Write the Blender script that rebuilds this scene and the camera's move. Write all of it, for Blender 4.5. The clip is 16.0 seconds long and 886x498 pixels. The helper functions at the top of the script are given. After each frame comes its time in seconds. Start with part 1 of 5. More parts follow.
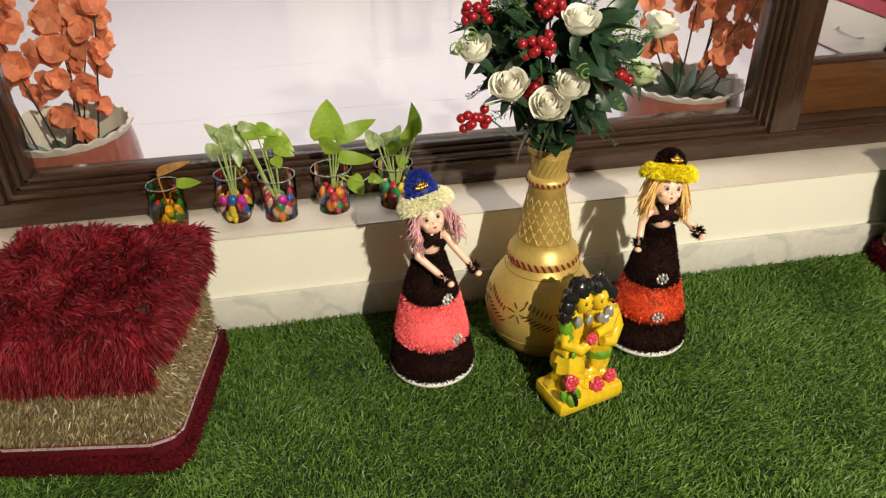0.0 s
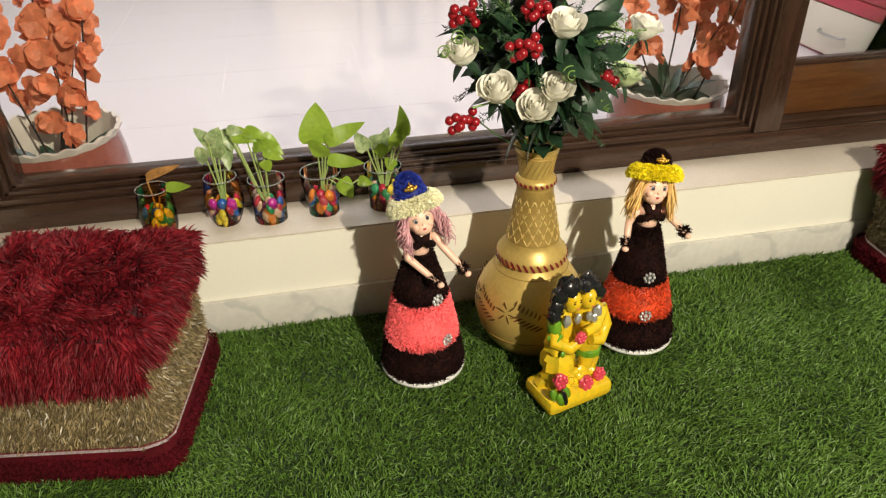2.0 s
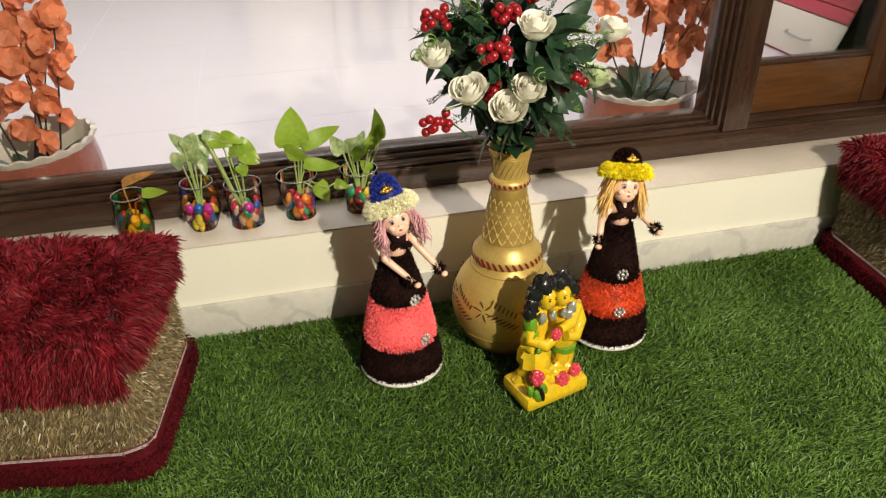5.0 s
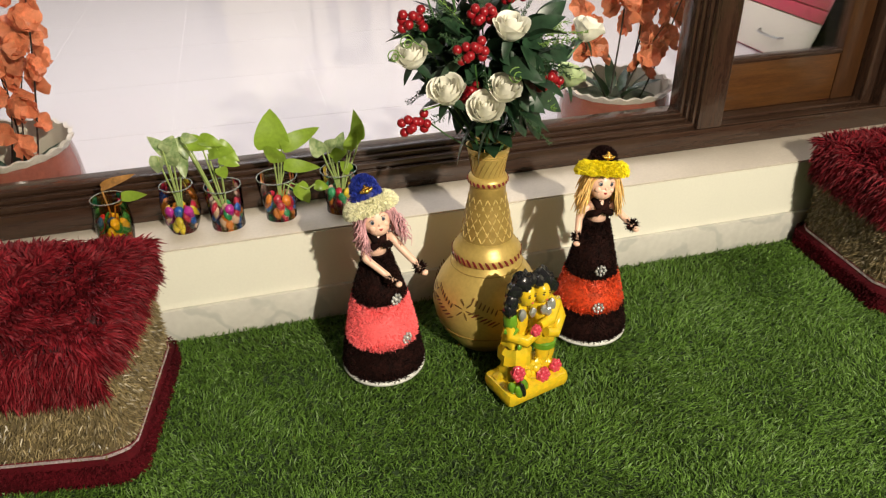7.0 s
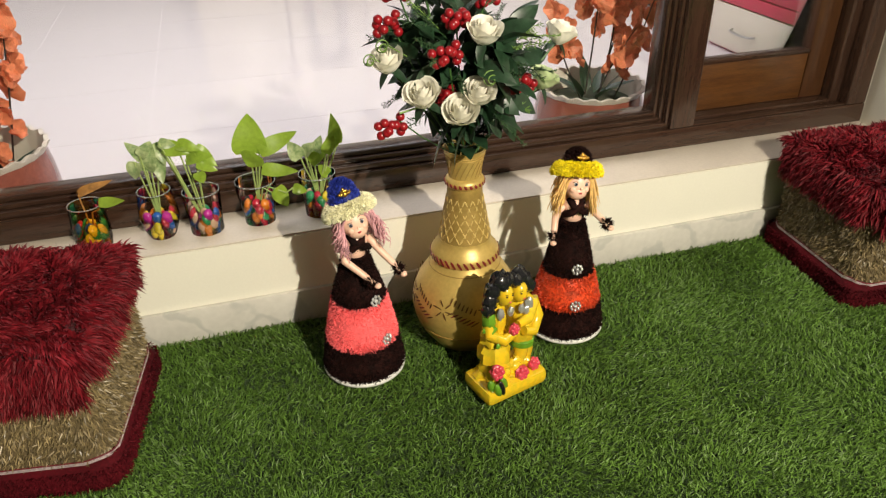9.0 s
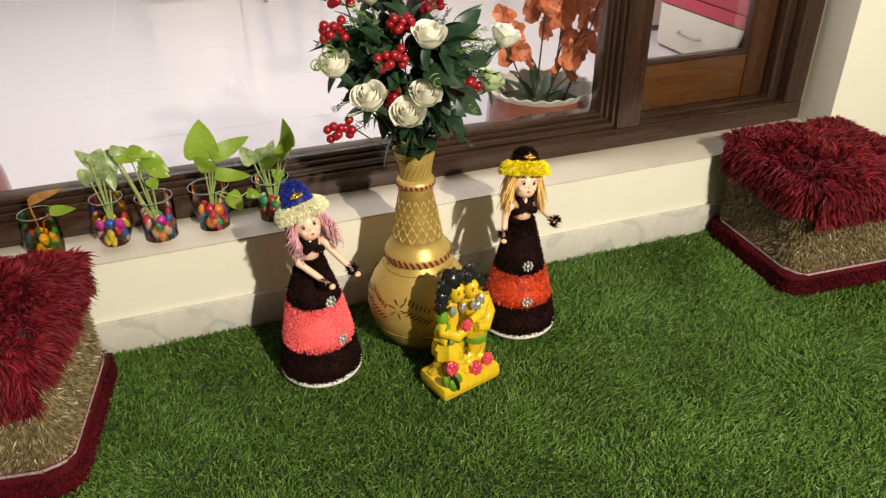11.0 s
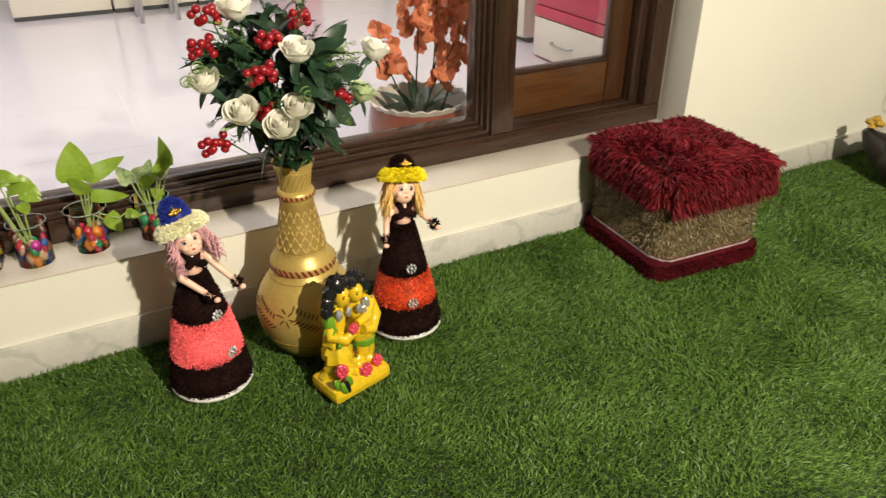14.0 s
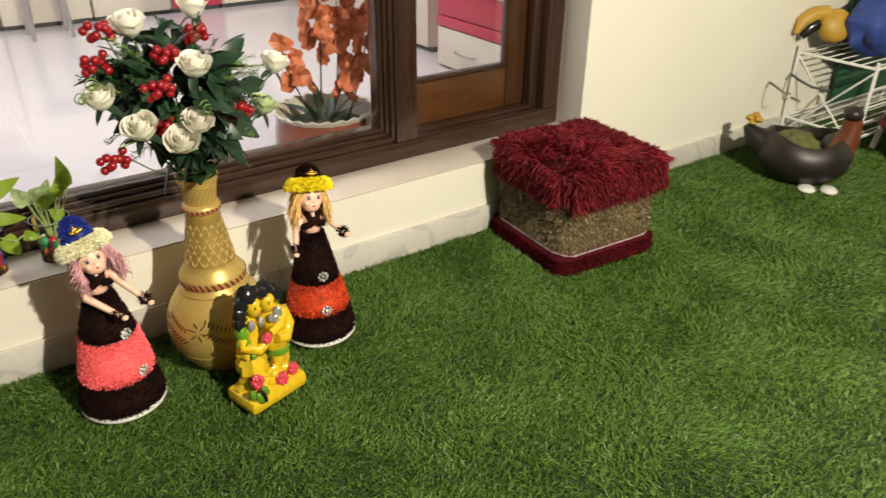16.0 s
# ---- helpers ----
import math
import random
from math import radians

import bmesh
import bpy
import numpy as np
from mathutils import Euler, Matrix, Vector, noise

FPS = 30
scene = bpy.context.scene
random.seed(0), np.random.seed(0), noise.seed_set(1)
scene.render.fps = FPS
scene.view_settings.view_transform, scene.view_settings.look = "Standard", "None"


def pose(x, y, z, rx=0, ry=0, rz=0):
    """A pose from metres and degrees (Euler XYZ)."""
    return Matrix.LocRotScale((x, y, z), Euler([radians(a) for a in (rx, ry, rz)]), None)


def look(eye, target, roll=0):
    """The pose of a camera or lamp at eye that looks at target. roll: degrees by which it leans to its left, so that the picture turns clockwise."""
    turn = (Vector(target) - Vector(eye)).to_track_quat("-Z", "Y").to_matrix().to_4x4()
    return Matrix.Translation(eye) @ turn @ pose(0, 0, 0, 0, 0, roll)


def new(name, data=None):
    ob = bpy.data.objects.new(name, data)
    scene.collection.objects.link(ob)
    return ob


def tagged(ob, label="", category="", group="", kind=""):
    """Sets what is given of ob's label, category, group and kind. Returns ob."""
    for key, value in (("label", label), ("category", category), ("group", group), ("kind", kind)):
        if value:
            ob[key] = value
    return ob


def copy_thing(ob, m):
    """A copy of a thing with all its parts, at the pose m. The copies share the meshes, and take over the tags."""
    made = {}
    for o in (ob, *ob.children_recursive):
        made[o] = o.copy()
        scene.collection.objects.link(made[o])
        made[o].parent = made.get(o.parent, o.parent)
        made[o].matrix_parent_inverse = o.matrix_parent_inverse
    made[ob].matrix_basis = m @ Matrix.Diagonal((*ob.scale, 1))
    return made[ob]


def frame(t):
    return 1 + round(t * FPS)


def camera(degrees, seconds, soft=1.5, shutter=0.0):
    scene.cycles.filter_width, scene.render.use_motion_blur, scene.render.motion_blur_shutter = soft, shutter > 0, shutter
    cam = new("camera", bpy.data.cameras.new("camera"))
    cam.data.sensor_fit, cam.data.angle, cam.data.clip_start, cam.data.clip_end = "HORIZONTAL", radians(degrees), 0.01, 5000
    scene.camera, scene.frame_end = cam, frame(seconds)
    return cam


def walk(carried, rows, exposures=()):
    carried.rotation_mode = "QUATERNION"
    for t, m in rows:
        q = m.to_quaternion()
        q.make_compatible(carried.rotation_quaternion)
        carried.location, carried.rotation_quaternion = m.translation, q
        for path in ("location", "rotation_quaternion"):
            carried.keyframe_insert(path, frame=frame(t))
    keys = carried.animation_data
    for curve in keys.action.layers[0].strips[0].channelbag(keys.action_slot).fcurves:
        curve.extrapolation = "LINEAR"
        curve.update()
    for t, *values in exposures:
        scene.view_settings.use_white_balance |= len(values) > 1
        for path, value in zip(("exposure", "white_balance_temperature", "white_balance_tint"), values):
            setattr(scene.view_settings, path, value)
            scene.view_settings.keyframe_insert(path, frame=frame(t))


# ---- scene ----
cam = camera(62.0, 16.0, 1.2, 0.8)
PATH = [
    (0, (-0.474, -1.424, 1.046), (-0.176, 0.25, -0.007), -1.0),
    (0.5, (-0.473, -1.429, 1.046), (-0.171, 0.247, -0.003), -1.0),
    (1, (-0.475, -1.43, 1.048), (-0.164, 0.244, -0.001), -1.0),
    (1.5, (-0.476, -1.434, 1.047), (-0.157, 0.24, 0.001), -1.0),
    (2, (-0.478, -1.435, 1.05), (-0.149, 0.236, 0.003), -1.0),
    (2.5, (-0.475, -1.441, 1.049), (-0.141, 0.232, 0.006), -1.0),
    (3, (-0.478, -1.444, 1.051), (-0.131, 0.227, 0.008), -1.0),
    (3.5, (-0.479, -1.447, 1.049), (-0.125, 0.225, 0.01), -1.0),
    (4, (-0.478, -1.449, 1.051), (-0.113, 0.22, 0.012), -1.0),
    (6.5, (-0.476, -1.469, 1.055), (-0.057, 0.19, 0.02), -1.0),
    (7, (-0.476, -1.472, 1.057), (-0.044, 0.183, 0.021), -1.0),
    (7.5, (-0.473, -1.477, 1.055), (-0.038, 0.18, 0.023), -1.0),
    (8, (-0.477, -1.479, 1.059), (-0.024, 0.172, 0.024), -0.9),
    (10.5, (-0.464, -1.517, 1.07), (0.077, 0.112, 0.043), -0.9),
    (11, (-0.46, -1.528, 1.073), (0.114, 0.091, 0.049), -0.7),
    (11.5, (-0.458, -1.534, 1.074), (0.135, 0.08, 0.052), -0.7),
    (12, (-0.454, -1.548, 1.075), (0.178, 0.056, 0.06), -0.5),
    (12.5, (-0.45, -1.562, 1.077), (0.225, 0.028, 0.068), -0.4),
    (13, (-0.447, -1.578, 1.08), (0.274, -0.005, 0.076), -0.2),
    (13.5, (-0.444, -1.594, 1.082), (0.325, -0.039, 0.086), -0.1),
    (14, (-0.442, -1.608, 1.083), (0.376, -0.074, 0.094), 0.1),
    (14.5, (-0.442, -1.621, 1.085), (0.429, -0.112, 0.101), 0.2),
    (15, (-0.442, -1.637, 1.089), (0.482, -0.156, 0.112), 0.4),
    (15.5, (-0.442, -1.645, 1.091), (0.51, -0.18, 0.118), 0.5),
    (16, (-0.442, -1.661, 1.093), (0.565, -0.227, 0.128), 0.5),
]
walk(cam, [(t, look(eye, target, roll)) for t, eye, target, roll in PATH])

# ---- light ----
world = bpy.data.worlds.new("world")
scene.world = world
world.use_nodes = True
world.node_tree.nodes["Background"].inputs[0].default_value = (0.2, 0.25, 0.4, 1)
world.node_tree.nodes["Background"].inputs[1].default_value = 0.02
scene.view_settings.exposure = 0.0


def lamp(name, kind, where, target, power, color, size):
    data = bpy.data.lights.new(name, kind)
    data.energy, data.color = power, color
    if kind == "AREA":
        data.shape, data.size, data.size_y = "RECTANGLE", size[0], size[1]
    else:
        data.shadow_soft_size = size
    ob = new(name, data)
    ob.matrix_world = look(where, target)
    return ob


lamp("terrace_lamp", "POINT", (0.42, -2.8, 1.95), (0, 0, 0), 525, (1.0, 0.9, 0.72), 0.03)
lamp("room_lamp", "AREA", (-0.1, 2.1, 2.62), (-0.1, 2.1, 0), 84, (1.0, 0.95, 0.98), (3.4, 2.2))

# ---- materials ----


def material(name, color, rough=0.6, metal=0.0, vary=0.15, scale=12.0, fine=120.0, bump=0.0, random_hue=0.0, coat=0.0, sheen=0.0, dark=None, grain=None, spec=0.5, transmit=0.0, emit=0.0):
    """A procedural surface: colour that varies at two scales, roughness, relief, and per-object or per-island difference."""
    m = bpy.data.materials.new(name)
    m.use_nodes = True
    nt = m.node_tree
    p = nt.nodes["Principled BSDF"]
    n, l = nt.nodes.new, nt.links.new
    tc = n("ShaderNodeTexCoord")
    mp = n("ShaderNodeMapping")
    l(tc.outputs["Object"], mp.inputs[0])
    if grain:
        mp.inputs["Scale"].default_value = grain
    a, b = n("ShaderNodeTexNoise"), n("ShaderNodeTexNoise")
    a.inputs["Scale"].default_value, b.inputs["Scale"].default_value = scale, fine
    a.inputs["Detail"].default_value, b.inputs["Detail"].default_value = 4, 3
    l(mp.outputs[0], a.inputs["Vector"]), l(mp.outputs[0], b.inputs["Vector"])
    add = n("ShaderNodeMath")
    add.operation = "MULTIPLY_ADD"
    add.inputs[1].default_value = 0.6
    l(a.outputs["Fac"], add.inputs[0])
    half = n("ShaderNodeMath")
    half.operation = "MULTIPLY"
    half.inputs[1].default_value = 0.4
    l(b.outputs["Fac"], half.inputs[0]), l(half.outputs[0], add.inputs[2])
    ramp = n("ShaderNodeMapRange")
    ramp.inputs[1].default_value, ramp.inputs[2].default_value = 0.3, 0.7
    l(add.outputs[0], ramp.inputs[0])
    mix = n("ShaderNodeMix")
    mix.data_type = "RGBA"
    c2 = dark if dark else tuple(c * (1 - 2 * vary) for c in color)
    mix.inputs[6].default_value = (*c2, 1)
    mix.inputs[7].default_value = (*[min(1, c * (1 + vary * 0.6)) for c in color], 1)
    l(ramp.outputs[0], mix.inputs[0])
    out = mix.outputs[2]
    if random_hue:
        geo = n("ShaderNodeNewGeometry")
        hsv = n("ShaderNodeHueSaturation")
        mr = n("ShaderNodeMapRange")
        mr.inputs[3].default_value, mr.inputs[4].default_value = 1 - random_hue, 1 + random_hue
        l(geo.outputs["Random Per Island"], mr.inputs[0]), l(mr.outputs[0], hsv.inputs["Value"])
        l(out, hsv.inputs["Color"])
        out = hsv.outputs[0]
    l(out, p.inputs["Base Color"])
    p.inputs["Roughness"].default_value, p.inputs["Metallic"].default_value = rough, metal
    p.inputs["Coat Weight"].default_value, p.inputs["Sheen Weight"].default_value = coat, sheen
    p.inputs["Specular IOR Level"].default_value = spec
    p.inputs["Transmission Weight"].default_value = transmit
    if emit:
        l(out, p.inputs["Emission Color"])
        p.inputs["Emission Strength"].default_value = emit
    if bump:
        bn = n("ShaderNodeBump")
        bn.inputs["Strength"].default_value, bn.inputs["Distance"].default_value = bump, 0.002
        l(add.outputs[0], bn.inputs["Height"]), l(bn.outputs[0], p.inputs["Normal"])
    return m


def translucent(m, share):
    """Lets part of the light through a thin petal or leaf."""
    nt = m.node_tree
    p = nt.nodes["Principled BSDF"]
    t, x = nt.nodes.new("ShaderNodeBsdfTranslucent"), nt.nodes.new("ShaderNodeMixShader")
    x.inputs[0].default_value = share
    nt.links.new(p.inputs["Base Color"].links[0].from_socket, t.inputs[0])
    nt.links.new(p.outputs[0], x.inputs[1]), nt.links.new(t.outputs[0], x.inputs[2])
    nt.links.new(x.outputs[0], nt.nodes["Material Output"].inputs[0])
    return m


def wood(name, light, deep, rough=0.35, along=(1, 14, 14)):
    m = material(name, light, rough, vary=0.2, scale=5, fine=40, bump=0.08, dark=deep, grain=along, coat=0.25)
    return m


def marble(name):
    m = material(name, (0.62, 0.6, 0.55), 0.25, vary=0.08, scale=6, fine=60)
    nt = m.node_tree
    n, l = nt.nodes.new, nt.links.new
    p = nt.nodes["Principled BSDF"]
    tc, wave = n("ShaderNodeTexCoord"), n("ShaderNodeTexWave")
    wave.inputs["Scale"].default_value, wave.inputs["Distortion"].default_value = 2.6, 14
    wave.inputs["Detail"].default_value, wave.inputs["Detail Scale"].default_value = 4, 1.6
    wave.bands_direction = "DIAGONAL"
    l(tc.outputs["Object"], wave.inputs["Vector"])
    r = n("ShaderNodeMapRange")
    r.inputs[1].default_value, r.inputs[2].default_value, r.inputs[3].default_value, r.inputs[4].default_value = 0.0, 0.16, 0.75, 0.0
    l(wave.outputs["Fac"], r.inputs[0])
    mix = n("ShaderNodeMix")
    mix.data_type = "RGBA"
    mix.inputs[7].default_value = (0.45, 0.45, 0.42, 1)
    l(p.inputs["Base Color"].links[0].from_socket, mix.inputs[6])
    l(r.outputs[0], mix.inputs[0]), l(mix.outputs[2], p.inputs["Base Color"])
    return m


def clear_glass(name, tint=(1, 1, 1), rough=0.0):
    """Glass whose gloss follows Fresnel, clear straight on."""
    m = bpy.data.materials.new(name)
    m.use_nodes = True
    nt = m.node_tree
    n, l = nt.nodes.new, nt.links.new
    nt.nodes.remove(nt.nodes["Principled BSDF"])
    t, g, f, x = n("ShaderNodeBsdfTransparent"), n("ShaderNodeBsdfGlossy"), n("ShaderNodeFresnel"), n("ShaderNodeMixShader")
    t.inputs[0].default_value = (*tint, 1)
    g.inputs["Roughness"].default_value = rough
    f.inputs["IOR"].default_value = 1.45
    l(f.outputs[0], x.inputs[0]), l(t.outputs[0], x.inputs[1]), l(g.outputs[0], x.inputs[2])
    l(x.outputs[0], nt.nodes["Material Output"].inputs[0])
    return m


M = {
    "turf_base": material("turf_base", (0.02, 0.044, 0.009), 0.9, vary=0.3, scale=8),
    "turf": material("turf_fibre", (0.099, 0.192, 0.026), 0.55, vary=0.16, scale=3.5, fine=60, random_hue=0.35),
    "wall": material("cream_paint", (0.77, 0.75, 0.65), 0.7, vary=0.03, scale=3, fine=160, bump=0.05),
    "sill": material("pale_stone", (0.56, 0.5, 0.43), 0.45, vary=0.07, scale=9, fine=140),
    "marble": marble("skirting_marble"),
    "frame": wood("dark_varnished_wood", (0.052, 0.027, 0.017), (0.02, 0.01, 0.007), 0.24),
    "frame_v": wood("dark_varnished_upright_wood", (0.052, 0.027, 0.017), (0.02, 0.01, 0.007), 0.24, (14, 14, 1)),
    "panel": wood("teak_veneer", (0.105, 0.042, 0.011), (0.042, 0.016, 0.006), 0.3, (1.5, 12, 16)),
    "panel_v": wood("teak_upright", (0.07, 0.029, 0.01), (0.03, 0.012, 0.006), 0.3, (14, 14, 1.2)),
    "glass": clear_glass("window_glass", (0.97, 0.98, 0.98)),
    "jar": clear_glass("jar_glass", (0.88, 0.93, 0.92)),
    "amber": clear_glass("amber_glass", (0.75, 0.5, 0.2)),
    "rim_glass": material("bright_glass_edge", (0.8, 0.85, 0.84), 0.05, vary=0.02, transmit=0.8),
    "water": clear_glass("water", (0.72, 0.76, 0.7)),
    "room_floor": material("polished_tile", (0.72, 0.68, 0.7), 0.12, vary=0.03, scale=2, fine=20),
    # near-black so that the added terrace enclosure bounces little lamp light
    "low_bounce": material("dark_low_bounce", (0.05, 0.049, 0.047), 0.8, vary=0.08),
    "joint": material("tile_joint", (0.69, 0.65, 0.67), 0.3, vary=0.03),
    "room_wall": material("room_paint", (0.8, 0.78, 0.76), 0.7, vary=0.03),
    "red_lam": material("red_laminate", (0.58, 0.05, 0.1), 0.4, vary=0.06, scale=3),
    "cream_lam": material("cream_laminate", (0.8, 0.74, 0.62), 0.3, vary=0.03, scale=3),
    "steel": material("brushed_steel", (0.6, 0.6, 0.6), 0.3, 1.0, vary=0.1),
    "shag": material("red_shag", (0.165, 0.008, 0.014), 0.6, vary=0.28, scale=14, fine=70, random_hue=0.45, spec=0.2),
    "shag_core": material("red_backing", (0.05, 0.003, 0.006), 0.9, vary=0.2),
    "pile": material("beige_pile", (0.24, 0.182, 0.088), 0.4, vary=0.25, scale=14, fine=90, random_hue=0.5),
    "pile_core": material("beige_backing", (0.15, 0.11, 0.055), 0.8, vary=0.2),
    "velvet": material("dark_red_velvet", (0.075, 0.002, 0.006), 0.85, vary=0.35, scale=14, fine=200, bump=0.6, spec=0.15),
    "braid": material("silver_braid", (0.6, 0.5, 0.52), 0.4, 0.3, vary=0.3, scale=200),
    "gold": material("gold_paint", (0.58, 0.41, 0.12), 0.4, 0.4, vary=0.12, scale=10, fine=120, bump=0.06),
    "engrave": material("engraved_brown", (0.16, 0.08, 0.022), 0.5, 0.2, vary=0.25),
    "gold_dull": material("dull_gold_paint", (0.42, 0.28, 0.075), 0.45, 0.35, vary=0.2),
    "gold_pale": material("pale_gold_paint", (0.72, 0.54, 0.2), 0.35, 0.35, vary=0.12),
    "stroke": material("maroon_paint", (0.2, 0.018, 0.02), 0.4, vary=0.2),
    "leaf": material("dark_fabric_leaf", (0.016, 0.044, 0.02), 0.38, vary=0.35, scale=30, bump=0.3, random_hue=0.5),
    "leaf_light": material("light_fern", (0.25, 0.42, 0.1), 0.5, vary=0.25, random_hue=0.3),
    "sprig": material("dark_fern", (0.035, 0.085, 0.03), 0.5, vary=0.3, random_hue=0.3),
    "stem": material("green_stem", (0.05, 0.13, 0.03), 0.5, vary=0.2),
    "rose": material("ivory_petal", (0.92, 0.9, 0.8), 0.6, vary=0.05, scale=25, random_hue=0.05),
    "rose_green": material("greenish_petal", (0.62, 0.72, 0.42), 0.55, vary=0.12, scale=25, random_hue=0.06),
    "berry": material("red_berry", (0.29, 0.008, 0.014), 0.3, vary=0.25),
    "black_plush": material("dark_plush", (0.016, 0.004, 0.003), 0.85, vary=0.4, scale=60, random_hue=0.5, spec=0.15),
    "pink_plush": material("coral_plush", (1.0, 0.17, 0.18), 0.7, vary=0.08, scale=60, random_hue=0.15),
    "orange_plush": material("orange_plush", (0.62, 0.06, 0.012), 0.6, vary=0.25, scale=60, random_hue=0.35),
    "yellow_plush": material("yellow_plush", (0.92, 0.78, 0.012), 0.6, vary=0.08, scale=60, random_hue=0.25),
    "ivory_plush": material("ivory_plush", (0.86, 0.83, 0.58), 0.6, vary=0.08, scale=60, random_hue=0.2),
    "blue_plush": material("blue_plush", (0.012, 0.03, 0.3), 0.6, vary=0.2, scale=60, random_hue=0.4),
    "skin": material("doll_plastic", (0.84, 0.53, 0.4), 0.4, vary=0.03),
    "hair_pink": material("pink_hair", (0.72, 0.38, 0.42), 0.5, vary=0.2, scale=40, random_hue=0.2),
    "hair_blond": material("blond_hair", (0.88, 0.56, 0.19), 0.45, vary=0.2, scale=40, random_hue=0.25),
    "white_disc": material("white_foam", (0.75, 0.75, 0.72), 0.6, vary=0.04),
    "eye": material("grey_blue_iris", (0.12, 0.13, 0.17), 0.15, vary=0.2, scale=300),
    "dark": material("black_paint", (0.012, 0.012, 0.014), 0.18, vary=0.2, coat=0.5),
    "lips": material("red_paint", (0.5, 0.06, 0.06), 0.4),
    "jewel": material("rhinestone", (0.88, 0.88, 0.9), 0.15, 0.6, vary=0.3, scale=200, random_hue=0.3),
    "gold_pin": material("gold_pin", (0.8, 0.48, 0.1), 0.25, 1.0),
    "s_yellow": material("yellow_enamel", (0.76, 0.46, 0.012), 0.25, vary=0.1, scale=45, fine=90, coat=0.4, bump=0.5, dark=(0.5, 0.4, 0.02)),
    "s_green": material("green_enamel", (0.13, 0.3, 0.02), 0.25, vary=0.2, coat=0.4),
    "s_pink": material("pink_enamel", (0.68, 0.06, 0.1), 0.28, vary=0.2, coat=0.4),
    "s_silver": material("silver_enamel", (0.5, 0.5, 0.48), 0.3, 0.6),
    "pothos": material("pothos_leaf", (0.28, 0.42, 0.045), 0.35, vary=0.15, scale=15, random_hue=0.15),
    "pothos_dark": material("variegated_leaf", (0.5, 0.56, 0.3), 0.35, vary=0.2, scale=50, fine=150, dark=(0.07, 0.17, 0.03)),
    "pothos_stem": material("pale_stem", (0.35, 0.45, 0.15), 0.4, vary=0.15),
    "dry_leaf": material("dry_leaf", (0.42, 0.2, 0.05), 0.5, vary=0.3, scale=30),
    "clay": material("glazed_terracotta", (0.26, 0.08, 0.055), 0.22, vary=0.22, scale=14, coat=0.5, bump=0.2),
    "rim": material("cream_glaze", (0.62, 0.57, 0.48), 0.3, vary=0.12, scale=20),
    "soil": material("moss_soil", (0.045, 0.05, 0.025), 0.9, vary=0.4, scale=40, bump=0.5),
    "petal": material("orange_petal", (0.8, 0.27, 0.13), 0.5, vary=0.18, scale=30, random_hue=0.2),
    "twig": material("dark_twig", (0.03, 0.018, 0.014), 0.6, vary=0.3),
    "planter": material("dark_glaze", (0.018, 0.013, 0.011), 0.45, vary=0.3, scale=12, coat=0.05, bump=0.2),
    "moss": material("moss", (0.12, 0.13, 0.04), 0.9, vary=0.3, scale=40, bump=0.4),
    "rust": material("rust_glaze", (0.17, 0.045, 0.016), 0.4, vary=0.3, scale=14),
    "wire": material("white_wire", (0.75, 0.75, 0.72), 0.35, vary=0.05),
    "blue": material("blue_fabric", (0.025, 0.06, 0.28), 0.6, vary=0.2, scale=30),
    "ochre": material("ochre_plastic", (0.5, 0.3, 0.04), 0.5, vary=0.15),
    "green_board": material("green_board", (0.02, 0.1, 0.05), 0.6, vary=0.2),
    "maroon": material("maroon_fabric", (0.16, 0.015, 0.025), 0.7, vary=0.2),
    "grey": material("grey_plastic", (0.12, 0.12, 0.12), 0.5, vary=0.2),
    "white_matt": material("white_matt", (0.7, 0.7, 0.68), 0.6, vary=0.05),
}
PEBBLES = [material("pebble_" + n, c, 0.3, vary=0.08, coat=0.3) for n, c in (
    ("red", (0.5, 0.02, 0.05)), ("blue", (0.02, 0.1, 0.4)), ("yellow", (0.7, 0.5, 0.03)), ("orange", (0.7, 0.2, 0.02)),
    ("green", (0.03, 0.25, 0.1)), ("magenta", (0.45, 0.02, 0.25)), ("peach", (0.7, 0.42, 0.3)), ("black", (0.02, 0.02, 0.025)))]

for k, share in (("petal", 0.28), ("pothos", 0.35), ("pothos_dark", 0.3), ("rose", 0.25), ("rose_green", 0.25), ("leaf_light", 0.3)):
    translucent(M[k], share)

# ---- mesh building ----


